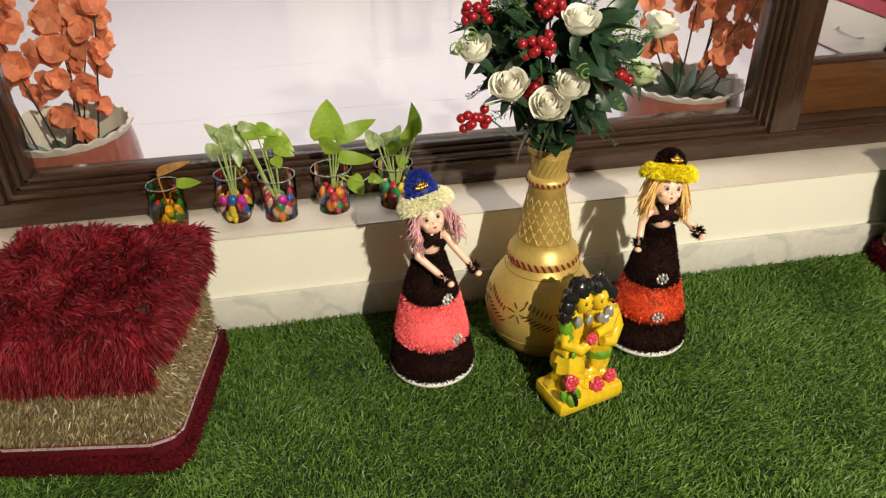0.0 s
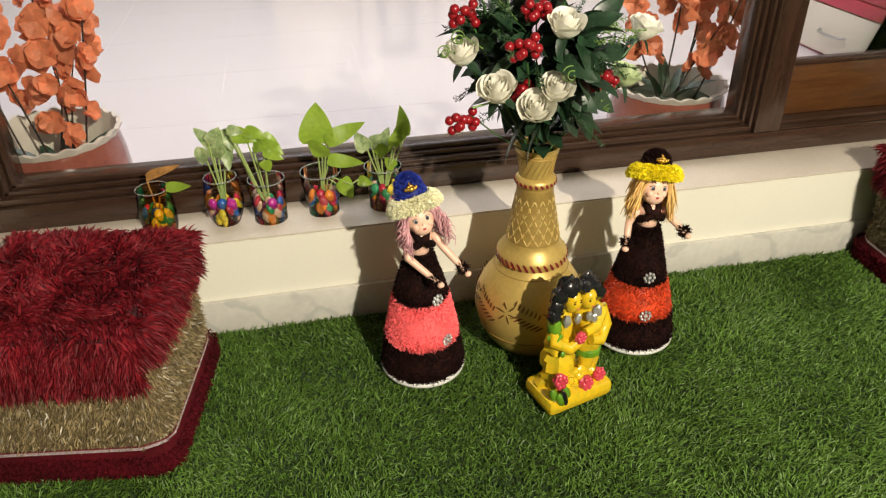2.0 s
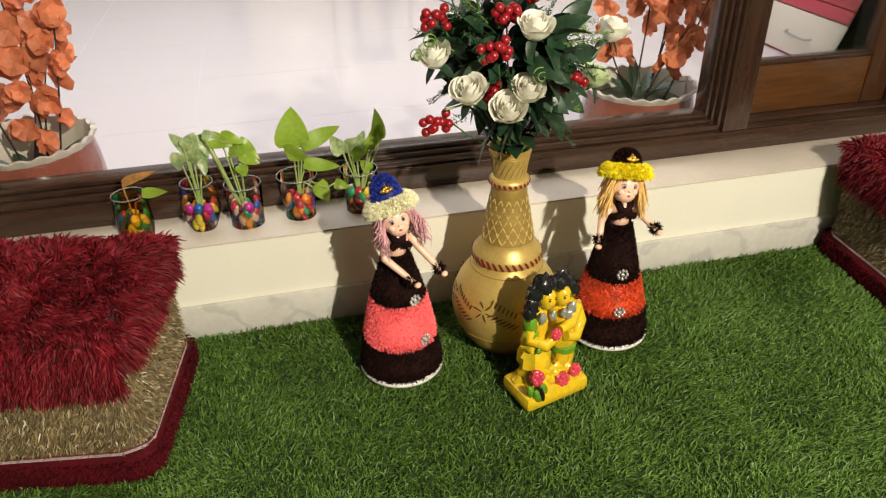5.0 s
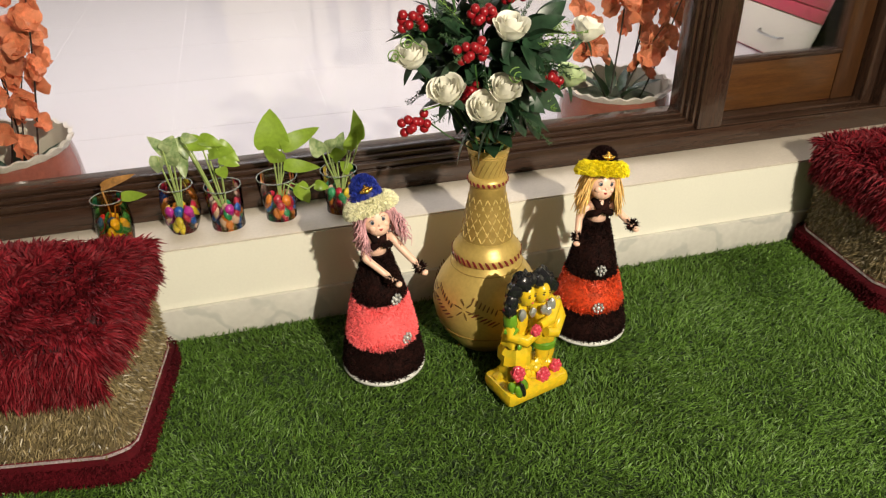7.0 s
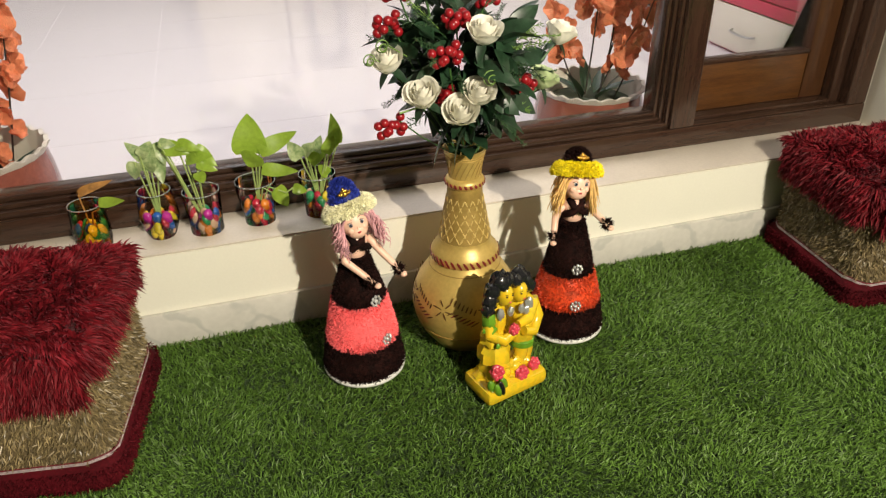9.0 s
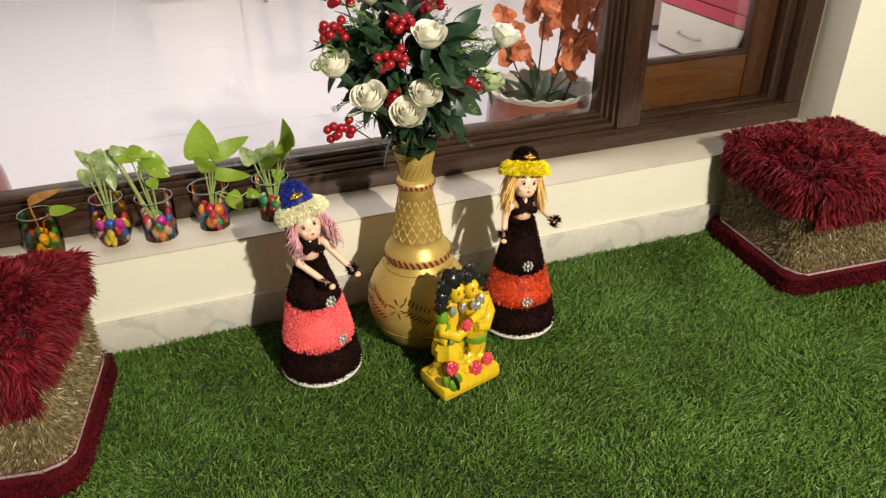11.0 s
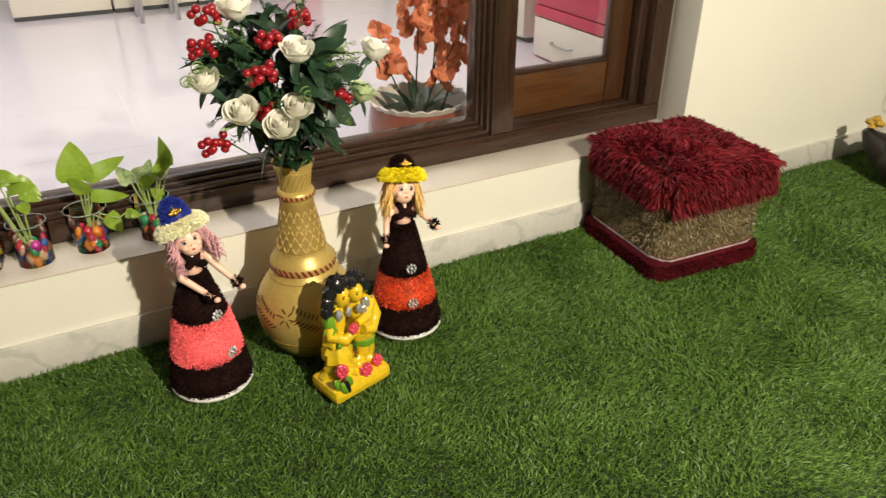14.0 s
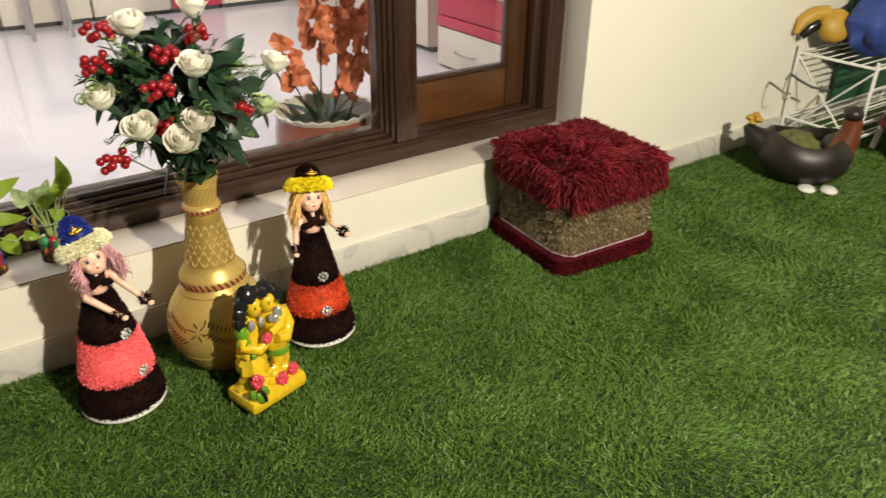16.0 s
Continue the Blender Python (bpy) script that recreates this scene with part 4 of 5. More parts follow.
def make_doll(at, hat, brim, band, hair, curl, tall, drop, seams, tilt, arms, pins, label):
    rng = np.random.default_rng(3)
    m = Mesh()
    m.lathe([(0.084, 0), (0.089, 0.002), (0.089, 0.008), (0.084, 0.011)], M["white_disc"], 48)
    z1, z2 = seams
    levels = [(0.084, 0.009, M["black_plush"]), (0.0725, z1, M[band]), (0.053, z2, M["black_plush"]), (0.022, 0.28, None)]
    for (r0, z0, mat), (r1, z1, _) in zip(levels, levels[1:]):
        n = 5
        m.lathe([(r0 + (r1 - r0) * i / n + 0.004 * math.sin(math.pi * i / n), z0 + (z1 - z0) * i / n) for i in range(n + 1)], mat, 40)
        cone_tufts(m, rng, int(9000 * (r0 + r1) * (z1 - z0) / 0.013), r0 + 0.001, z0, r1 + 0.001, z1, mat, seed=int(z0 * 1000) + 1)
    # body, bodice, head
    m.lathe([(0.02, 0.276), (0.0195, 0.288), (0.023, 0.302), (0.027, 0.317), (0.022, 0.328), (0.0095, 0.333), (0.0085, 0.345)], M["skin"], 24)
    for s in (-1, 1):
        pts = [(s * 0.025, -0.012, 0.297), (s * 0.012, -0.027, 0.307), (-s * 0.008, -0.026, 0.32), (-s * 0.013, -0.008, 0.331)]
        m.tube(pts, 0.0078, M["black_plush"], 8)
        pp = np.array([Vector(pts[i % 3]).lerp(Vector(pts[i % 3 + 1]), rng.uniform()) for i in range(260)])
        m.strands(pp, np.tile((0, -1, 0.1), (260, 1)), 0.011, 0.002, M["black_plush"], jitter=0.9, seed=4)
    hd = Mesh()
    hd.ball((0, 0, 0), (0.0292, 0.0295, 0.034), M["skin"], 28, 18)
    hd.ball((0, -0.0075, -0.0165), (0.0215, 0.0215, 0.0195), M["skin"], 20, 14)
    for sd in (-1, 1):
        hd.ball((sd * 0.0125, -0.0185, -0.0115), (0.0085, 0.0085, 0.0085), M["skin"], 12, 9)
        hd.ball((sd * 0.0112, -0.0262, 0.0005), (0.0046, 0.0022, 0.0042), M["white_disc"], 14, 9)
        hd.ball((sd * 0.0111, -0.0276, 0.0004), (0.0038, 0.0016, 0.004), M["eye"], 12, 8)
        hd.ball((sd * 0.0111, -0.0286, 0.0006), (0.0019, 0.0009, 0.0021), M["dark"], 10, 7)
        hd.tube([(sd * 0.0058, -0.0272, 0.0042), (sd * 0.011, -0.0284, 0.0064), (sd * 0.0172, -0.0246, 0.0038)], 0.0007, M["twig"], 4)
        hd.tube([(sd * 0.0055, -0.0288, 0.0105), (sd * 0.0115, -0.0272, 0.0135), (sd * 0.0178, -0.0236, 0.011)], 0.0004, M["twig"], 4)
    hd.ball((0, -0.0298, -0.0085), (0.0024, 0.0026, 0.003), M["skin"], 10, 7)
    hd.ball((0, -0.0287, -0.0172), (0.0042, 0.0016, 0.0012), M["lips"], 10, 6)
    hd.ball((0, -0.0284, -0.0193), (0.0032, 0.0016, 0.0012), M["lips"], 10, 6)
    # hair: locks at the sides and back, curled or falling
    h = random.Random(9)
    for k in range(420):
        a = h.uniform(-0.5, math.pi + 0.5)
        r = 0.0305 + h.uniform(0, 0.006)
        side = abs(math.cos(a))
        low = h.uniform(-0.075, -0.02) * (0.75 + 0.25 * side)
        wide = h.uniform(0.25, 0.75) if curl else h.uniform(0.2, 0.7)
        amp, turns, ph = (0.17, 15, h.uniform(0, 6)) if curl else (0.06, 6, h.uniform(0, 6))
        pts = []
        for i in range(13):
            u = i / 12
            rr = r * (0.85 + wide * u + amp * u * math.sin(turns * u + ph))
            aa = a + 1.2 * amp * math.cos(turns * u + ph) * u
            pts.append((rr * math.cos(aa), rr * math.sin(aa) - 0.001, 0.026 + (low - 0.026) * u))
        hd.tube(pts, [0.0014] * 9 + [0.0012, 0.001, 0.0008, 0.0004], M[hair], 4)
    for k in range(26):
        sd = -1 if k % 2 else 1
        e = h.uniform(0, 1)
        hd.tube([(sd * 0.003, -0.0285, 0.026), (sd * (0.014 + 0.004 * e), -0.027, 0.019 - 0.003 * e), (sd * (0.024 + 0.003 * e), -0.018, 0.004), (sd * (0.028 + 0.005 * e), -0.015, -0.02), (sd * (0.027 + 0.01 * e), -0.016, -0.04 - 0.02 * e)], [0.001, 0.002, 0.002, 0.0018, 0.0006], M[hair], 4)

    # hat: soft plush brim turned up over the brow, and a crown
    def on_brim(r, z, a, j=0):
        front = (1 - np.sin(a)) / 2
        return r * (1 - 0.17 * front), z + 0.011 * front

    outer = [(0.028, 0.034), (0.04, 0.035), (0.05, 0.029), (0.056, 0.018), (0.055, 0.011)]
    hd.lathe(outer + [(0.048, 0.012), (0.04, 0.021), (0.028, 0.025)], M[brim], 48, wobble=on_brim, ends=(False, False))
    n = 5200
    ta, tu = rng.uniform(0, 2 * math.pi, n), rng.uniform(0.1, 1.0, n) ** 0.8 * (len(outer) - 1)
    br = np.interp(tu, range(len(outer)), [p[0] for p in outer])
    bz = np.interp(tu, range(len(outer)), [p[1] for p in outer])
    lift = np.interp(tu, range(len(outer)), [1.0, 0.9, 0.6, 0.1, -0.5])
    br, bz = on_brim(br, bz, ta)
    hd.strands(np.stack([br * np.cos(ta), br * np.sin(ta), bz], 1), np.stack([np.cos(ta), np.sin(ta), lift], 1), 0.0062, 0.0028, M[brim], jitter=0.5, seed=6)
    cap = Mesh()
    prof = [(0.03, 0.0), (0.027, tall * 0.4), (0.022, tall * 0.75), (0.012, tall * 0.96), (0.001, tall)]
    cap.lathe(prof, M[hat], 28)
    tu, ta = rng.uniform(0, 1, 2600) ** 0.7 * 4, rng.uniform(0, 2 * math.pi, 2600)
    cr, cz = np.interp(tu, range(5), [p[0] for p in prof]), np.interp(tu, range(5), [p[1] for p in prof])
    cap.strands(np.stack([cr * np.cos(ta), cr * np.sin(ta), cz], 1), np.stack([np.cos(ta), np.sin(ta), np.interp(tu, range(5), [0, 0.2, 0.7, 1.6, 4])], 1), 0.0055, 0.0026, M[hat], jitter=0.45, seed=18)
    for dx, dz, rr in ((0, 0, 0.0045), (-0.006, 0.001, 0.0035), (0.006, 0.001, 0.0035), (-0.0095, 0.002, 0.0024), (0.0095, 0.002, 0.0024), (0, 0.006, 0.0034), (0, 0.0105, 0.002), (-0.004, 0.0055, 0.0022), (0.004, 0.0055, 0.0022)):
        cap.ball((dx * 1.1, -0.0295 + 0.4 * dz, tall * 0.5 + dz), (rr * 1.25, 0.0045, rr * 1.25), M["gold_pin"], 8, 6, None, 0.4)
    hd.merge(cap, Matrix.Translation((0, 0.006, 0.033)) @ Euler((-0.1, 0, 0)).to_matrix().to_4x4())
    m.merge(hd, Matrix.Translation((0, -0.006, 0.37 - drop)) @ Euler((-0.22, tilt, 0.0)).to_matrix().to_4x4())
    # arms with dark cuffs
    for pts in arms:
        pts = [Vector(p) for p in pts]
        m.tube([pts[0], pts[0].lerp(pts[1], 0.5), pts[1], pts[1].lerp(pts[2], 0.5), pts[2]], [0.0085, 0.0085, 0.0078, 0.007, 0.0058], M["skin"], 10)
        m.ball(pts[2] + (pts[2] - pts[1]).normalized() * 0.008, (0.0075, 0.0075, 0.006), M["skin"], 8, 6)
        cuff = np.tile(np.array(pts[1].lerp(pts[2], 0.88)), (300, 1))
        m.strands(cuff, rng.normal(0, 1, (300, 3)), 0.016, 0.0032, M["black_plush"], jitter=0.2, seed=12)
    # brooches
    for a, z, r in pins:
        c = Vector((r * math.cos(a), r * math.sin(a), z))
        t = Euler((0, 0, a)).to_matrix()
        m.ball(c, 0.005, M["jewel"], 8, 6)
        for k in range(8):
            b = k * math.pi / 4
            m.ball(c + t @ Vector((0, 0.0102 * math.cos(b), 0.0102 * math.sin(b))), (0.0034, 0.0044, 0.0044), M["jewel"], 7, 5)
    ob = solo("doll", m, label, "doll")
    ob.matrix_basis = at
    return ob


make_doll(pose(-0.287, -0.222, 0.014, 0, 0, 6), "blue_plush", "ivory_plush", "pink_plush", "hair_pink", True, 0.05, 0.011, (0.082, 0.18), -0.22,
          [((-0.026, -0.006, 0.318), (-0.03, -0.03, 0.285), (0.016, -0.068, 0.244)), ((0.026, -0.006, 0.318), (0.045, -0.02, 0.288), (0.075, -0.058, 0.252))],
          [(-1.2, 0.19, 0.056), (-1.08, 0.098, 0.074)],
          "fashion doll in a dark and coral plush gown and blue hat")
make_doll(pose(0.19, -0.222, 0.014, 0, 0, -6), "black_plush", "yellow_plush", "orange_plush", "hair_blond", False, 0.036, 0.002, (0.078, 0.155), 0.12,
          [((-0.026, -0.006, 0.318), (-0.04, -0.004, 0.285), (-0.05, -0.03, 0.248)), ((0.026, -0.006, 0.318), (0.044, -0.02, 0.296), (0.062, -0.05, 0.28))],
          [(-1.55, 0.178, 0.053), (-1.62, 0.095, 0.073)],
          "fashion doll in a dark and orange plush gown and yellow hat")


# ---- figurine: one plain mesh ----
def make_figurine():
    m = Mesh()
    y, g, k, s, pk = M["s_yellow"], M["s_green"], M["dark"], M["s_silver"], M["s_pink"]
    m.box((-0.08, -0.048, 0), (0.08, 0.048, 0.032), y, 0.012)
    m.ball((0, 0.008, 0.034), (0.07, 0.036, 0.02), y, 20, 10, None, 0.25)
    # girl: tiered skirt, bodice, long black hair
    m.lathe([(0.03, 0.03), (0.032, 0.05), (0.024, 0.066), (0.034, 0.07), (0.033, 0.09), (0.023, 0.104), (0.031, 0.108), (0.028, 0.124), (0.02, 0.135), (0.022, 0.15), (0.024, 0.166), (0.016, 0.18), (0.008, 0.184), (0.008, 0.196)], y, 26,
            Matrix.Translation((-0.03, 0.004, 0)), lambda r, z, a, j: (r * (1 + 0.09 * math.sin(7 * a + j)), z))
    m.ball((-0.016, -0.008, 0.204), (0.0175, 0.018, 0.021), y, 16, 11)
    for c, r in (((-0.02, 0.004, 0.222), 0.023), ((-0.006, -0.004, 0.228), 0.014), ((-0.038, 0.002, 0.212), 0.018), ((-0.048, -0.002, 0.196), 0.017), ((-0.056, -0.006, 0.184), 0.014), ((-0.03, 0.012, 0.2), 0.02)):
        m.ball(c, (r, r * 0.9, r), k, 14, 9, None, 0.35)
    # young man: bent legs, broad chest
    m.tube([(0.022, 0.0, 0.03), (0.03, -0.01, 0.062), (0.034, -0.004, 0.095)], [0.014, 0.014, 0.02], y, 12)
    m.tube([(0.05, 0.004, 0.03), (0.05, -0.004, 0.065), (0.044, 0.0, 0.095)], [0.013, 0.015, 0.02], y, 12)
    m.lathe([(0.021, 0.088), (0.029, 0.1), (0.032, 0.118), (0.025, 0.134), (0.03, 0.15), (0.032, 0.166), (0.02, 0.182), (0.009, 0.186), (0.009, 0.198)], y, 24,
            Matrix.Translation((0.036, 0.002, 0)), lambda r, z, a, j: (r * (1 + 0.08 * math.sin(5 * a + 2 * j)), z))
    m.ball((0.02, -0.009, 0.2), (0.0175, 0.018, 0.02), y, 16, 11)
    for c, r in (((0.026, 0.003, 0.218), 0.022), ((0.04, -0.003, 0.212), 0.016), ((0.05, -0.002, 0.2), 0.014), ((0.012, -0.006, 0.222), 0.014), ((0.034, 0.01, 0.2), 0.02)):
        m.ball(c, (r, r * 0.9, r), k, 14, 9, None, 0.35)
    for fx, fz in ((-0.016, 0.205), (0.02, 0.201)):
        for q in (-0.0068, 0.0068):
            m.ball((fx + q, -0.0245, fz + 0.003), (0.003, 0.0016, 0.0017), k, 6, 5)
            m.tube([(fx + q - 0.003, -0.0255, fz + 0.0075), (fx + q + 0.003, -0.0255, fz + 0.0075)], 0.0006, k, 4)
        m.ball((fx, -0.0265, fz - 0.008), (0.003, 0.0014, 0.0012), pk, 6, 5)
    # arms round each other, green sleeve, silver collars
    m.tube([(-0.05, 0.0, 0.166), (-0.058, -0.014, 0.136), (-0.03, -0.03, 0.124), (0.0, -0.03, 0.136)], [0.012, 0.012, 0.011, 0.009], y, 10)
    m.tube([(0.062, 0.0, 0.168), (0.07, -0.012, 0.136), (0.046, -0.028, 0.118), (0.02, -0.03, 0.128)], [0.013, 0.013, 0.011, 0.009], y, 10)
    m.tube([(0.056, -0.012, 0.168), (0.03, -0.03, 0.152), (0.0, -0.034, 0.15)], [0.012, 0.011, 0.008], y, 10)
    m.ball((-0.052, -0.004, 0.162), (0.0145, 0.016, 0.022), g, 14, 9, None, 0.2)
    m.tube([(-0.067, -0.006, 0.145), (-0.056, -0.02, 0.142), (-0.042, -0.014, 0.145)], 0.005, g, 8)
    m.lathe([(0.022, 0.08), (0.027, 0.084), (0.027, 0.094), (0.022, 0.098)], g, 20, Matrix.Translation((0.038, -0.002, 0)))
    for c, r in (((-0.036, -0.021, 0.176), 0.009), ((-0.012, -0.024, 0.176), 0.008), ((0.014, -0.026, 0.174), 0.008), ((0.034, -0.024, 0.178), 0.01), ((0.024, -0.028, 0.17), 0.008)):
        m.ball(c, (r, r * 0.7, r * 1.2), s, 10, 7, None, 0.3)
    for c, r in (((-0.012, -0.036, 0.146), 0.0115), ((-0.048, -0.03, 0.062), 0.016), ((0.016, -0.034, 0.04), 0.015), ((0.054, -0.026, 0.042), 0.014)):
        m.ball(c, (r, r * 0.7, r * 0.95), pk, 14, 9, None, 0.35)
        for j in range(6):
            m.ball((c[0] + r * 0.6 * math.cos(j * 1.05), c[1] - r * 0.35, c[2] + r * 0.6 * math.sin(j * 1.05)), r * 0.4, pk, 8, 6)
    for c in ((-0.064, -0.036, 0.038), (-0.054, -0.044, 0.032), (-0.034, -0.036, 0.034)):
        m.ball(c, (0.01, 0.009, 0.02), g, 10, 7, Euler((0.2, -0.5, 0)).to_matrix())
    m.ball((-0.047, -0.048, 0.036), (0.007, 0.007, 0.02), k, 12, 8, Euler((0.1, -0.35, 0)).to_matrix())
    for c in ((-0.045, -0.028, 0.116), (-0.026, -0.03, 0.116), (-0.01, -0.024, 0.12), (0.064, -0.018, 0.128), (0.058, -0.024, 0.115)):
        m.ball(c, (0.0062, 0.004, 0.0062), g, 9, 6)
    for j in range(14):
        r = random.Random(j)
        m.ball((r.uniform(-0.06, 0.06), r.uniform(-0.03, -0.01), r.uniform(0.036, 0.06)), (0.012, 0.01, 0.01), y, 9, 6, None, 0.4)
    ob = solo("figurine", m, "yellow painted figurine of a couple with pink flowers", "figurine")
    ob.matrix_basis = pose(-0.016, -0.378, 0.01, 0, 0, 15.6) @ Matrix.Diagonal((0.96, 1, 1.17, 1))
    return ob


make_figurine()

# ---- jars with cuttings on the ledge ----
PEB = {m.name: Mesh().ball((0, 0, 0), (0.0138, 0.0102, 0.0062), m, 10, 7, None, 0.25).data("pebble") for m in PEBBLES}


def heart(m, at, size, wide, mat):
    """A heart-shaped leaf along +x."""
    vs, fs, n = [], [], 8
    for j in range(n + 1):
        u = j / n
        w = wide * 0.54 * math.sin(math.pi * u ** 0.66) ** 0.8 if 0 < u < 1 else 0
        back = -size * 0.12 * (1 - u) * (1 if j else 0)
        z = -0.22 * size * u * u + 0.05 * size * math.sin(6 * u + at.translation.x * 60)
        vs += [(size * u + back, -w, z + 0.22 * w), (size * u, -w * 0.5, z + 0.04 * w), (size * u, 0, z), (size * u, w * 0.5, z + 0.04 * w), (size * u + back, w, z + 0.22 * w)]
    for j in range(n):
        for i in range(4):
            a = j * 5 + i
            fs.append((a, a + 5, a + 6, a + 1))
    m.add(vs, fs, mat, at)


def make_jar(x, y, rt, rb, h, belly, leaves, mats, seed, label, amber=False):
    rng = random.Random(seed)
    j = thing("glass_jar", pose(x, y, LEDGE + 0.001), label, "jar", "jars on the ledge")
    prof = [(rb, 0), (rb + belly * 0.8, h * 0.2), (rb + (rt - rb) * 0.5 + belly, h * 0.45), (rt + belly * 0.2, h * 0.85), (rt, h)]
    g = part("glass", Mesh().lathe(prof + [(rt - 0.002, h + 0.001), (rt - 0.0024, h - 0.004)], M["amber" if amber else "jar"], 40, ends=(True, False)), j, "clear tumbler glass")
    g.visible_shadow = False
    part("rim", Mesh().tube([((rt - 0.001) * math.cos(i * 0.2094), (rt - 0.001) * math.sin(i * 0.2094), h + 0.0005) for i in range(31)], 0.0013, M["rim_glass"], 6), j)
    fill = 0.44
    w = part("water", Mesh().lathe([(r - 0.0028, 0.0045 + z) for r, z in [(rb, 0), (rb + belly * 0.8, h * 0.2), (rb + (rt - rb) * 0.5 + belly, h * fill)]] + [(0.001, 0.0045 + h * fill)], M["water"], 32), j)
    w.visible_shadow = False
    names = list(PEB)
    for k in range(34):
        z = 0.01 + h * fill * 0.95 * (k / 34)
        r = rb + (rt - rb) * 0.5 * z / (h * 0.45) + belly * min(1, z / (h * 0.2)) * 0.8
        a = k * 2.4 + rng.uniform(-0.3, 0.3)
        rr = (r - 0.0125) * (1.0 if k % 4 else 0.4)
        ob = part("pebble", PEB[rng.choice(names[:5] if amber else names)], j)
        ob.matrix_basis = Matrix.Translation((rr * math.cos(a), rr * math.sin(a), z)) @ Euler((rng.uniform(-0.6, 0.6), rng.uniform(1.0, 1.6), a)).to_matrix().to_4x4()
    for k, (bx, bz, tx, tz, wide) in enumerate(leaves):
        base, tip = Vector((bx, -0.012 * (k % 3), bz)), Vector((tx, -0.02 - 0.012 * (k % 2), tz))
        part("stalk", Mesh().tube([(bx * 0.1, 0, h * 0.35), (bx * 0.35, 0, h * 0.8), base * 0.8 + Vector((0, 0, 0.004)), base], 0.0019, M["dry_leaf" if amber else "pothos_stem"], 6), j)
        x = (tip - base).normalized()
        z = (Vector((0.15 * math.sin(k * 2.2), -0.8, 0.5 + 0.3 * math.cos(k * 1.7))))
        z = (z - x * z.dot(x)).normalized()
        at = Matrix((x, z.cross(x), z)).transposed().to_4x4()
        at.translation = base
        m = Mesh()
        heart(m, at, (tip - base).length * 1.04, wide, M[mats[k % len(mats)]])
        part("leaf", m, j)
    return j


P, D = "pothos", "pothos_dark"
make_jar(-0.815, 0.085, 0.036, 0.036, 0.1, 0.004, [(-0.006, 0.124, 0.056, 0.161, 0.02), (0.032, 0.105, 0.08, 0.113, 0.022)], ["dry_leaf", P], 1, "amber glass jar with a drying cutting and pebbles", True)
make_jar(-0.672, 0.088, 0.036, 0.028, 0.11, 0.012, [(-0.005, 0.186, -0.024, 0.23, 0.027), (-0.002, 0.163, 0.017, 0.223, 0.032), (-0.021, 0.192, -0.032, 0.146, 0.028), (0.022, 0.188, 0.026, 0.14, 0.028), (0.008, 0.196, 0.015, 0.16, 0.03), (-0.007, 0.202, 0.015, 0.233, 0.024)], [D], 2, "round glass jar with variegated money plant and coloured pebbles")
make_jar(-0.575, 0.082, 0.041, 0.037, 0.098, 0.0, [(0.006, 0.2, 0.047, 0.163, 0.027), (-0.055, 0.216, -0.008, 0.204, 0.034), (-0.062, 0.23, -0.03, 0.217, 0.022), (-0.017, 0.176, 0.03, 0.194, 0.03), (0.004, 0.168, 0.045, 0.153, 0.026), (0.005, 0.153, 0.011, 0.128, 0.026), (-0.069, 0.222, -0.058, 0.178, 0.027), (-0.029, 0.218, 0.016, 0.21, 0.028)], [P, P, D, P], 3, "glass jar with trailing money plant and dark water")
make_jar(-0.455, 0.09, 0.046, 0.035, 0.1, 0.0, [(-0.001, 0.168, 0.004, 0.252, 0.07), (0.02, 0.174, 0.097, 0.216, 0.036), (0.01, 0.176, -0.011, 0.142, 0.05), (0.02, 0.124, 0.091, 0.128, 0.03), (0.043, 0.08, 0.068, 0.033, 0.037), (0.081, 0.08, 0.111, 0.07, 0.024)], [P], 4, "glass jar with broad lime leaves and coloured pebbles")
make_jar(-0.315, 0.085, 0.043, 0.035, 0.1, 0.0, [(0.052, 0.164, 0.047, 0.236, 0.032), (0.036, 0.167, 0.056, 0.216, 0.03), (-0.033, 0.152, -0.057, 0.19, 0.036), (-0.002, 0.146, 0.01, 0.192, 0.028), (-0.013, 0.132, 0.033, 0.174, 0.027), (0.023, 0.157, 0.04, 0.198, 0.026), (0.025, 0.094, 0.008, 0.124, 0.025), (-0.023, 0.159, -0.006, 0.186, 0.027)], [P, P, D, D, P], 5, "glass jar with mixed green cuttings and coloured pebbles")

# ---- far end of the terrace ----


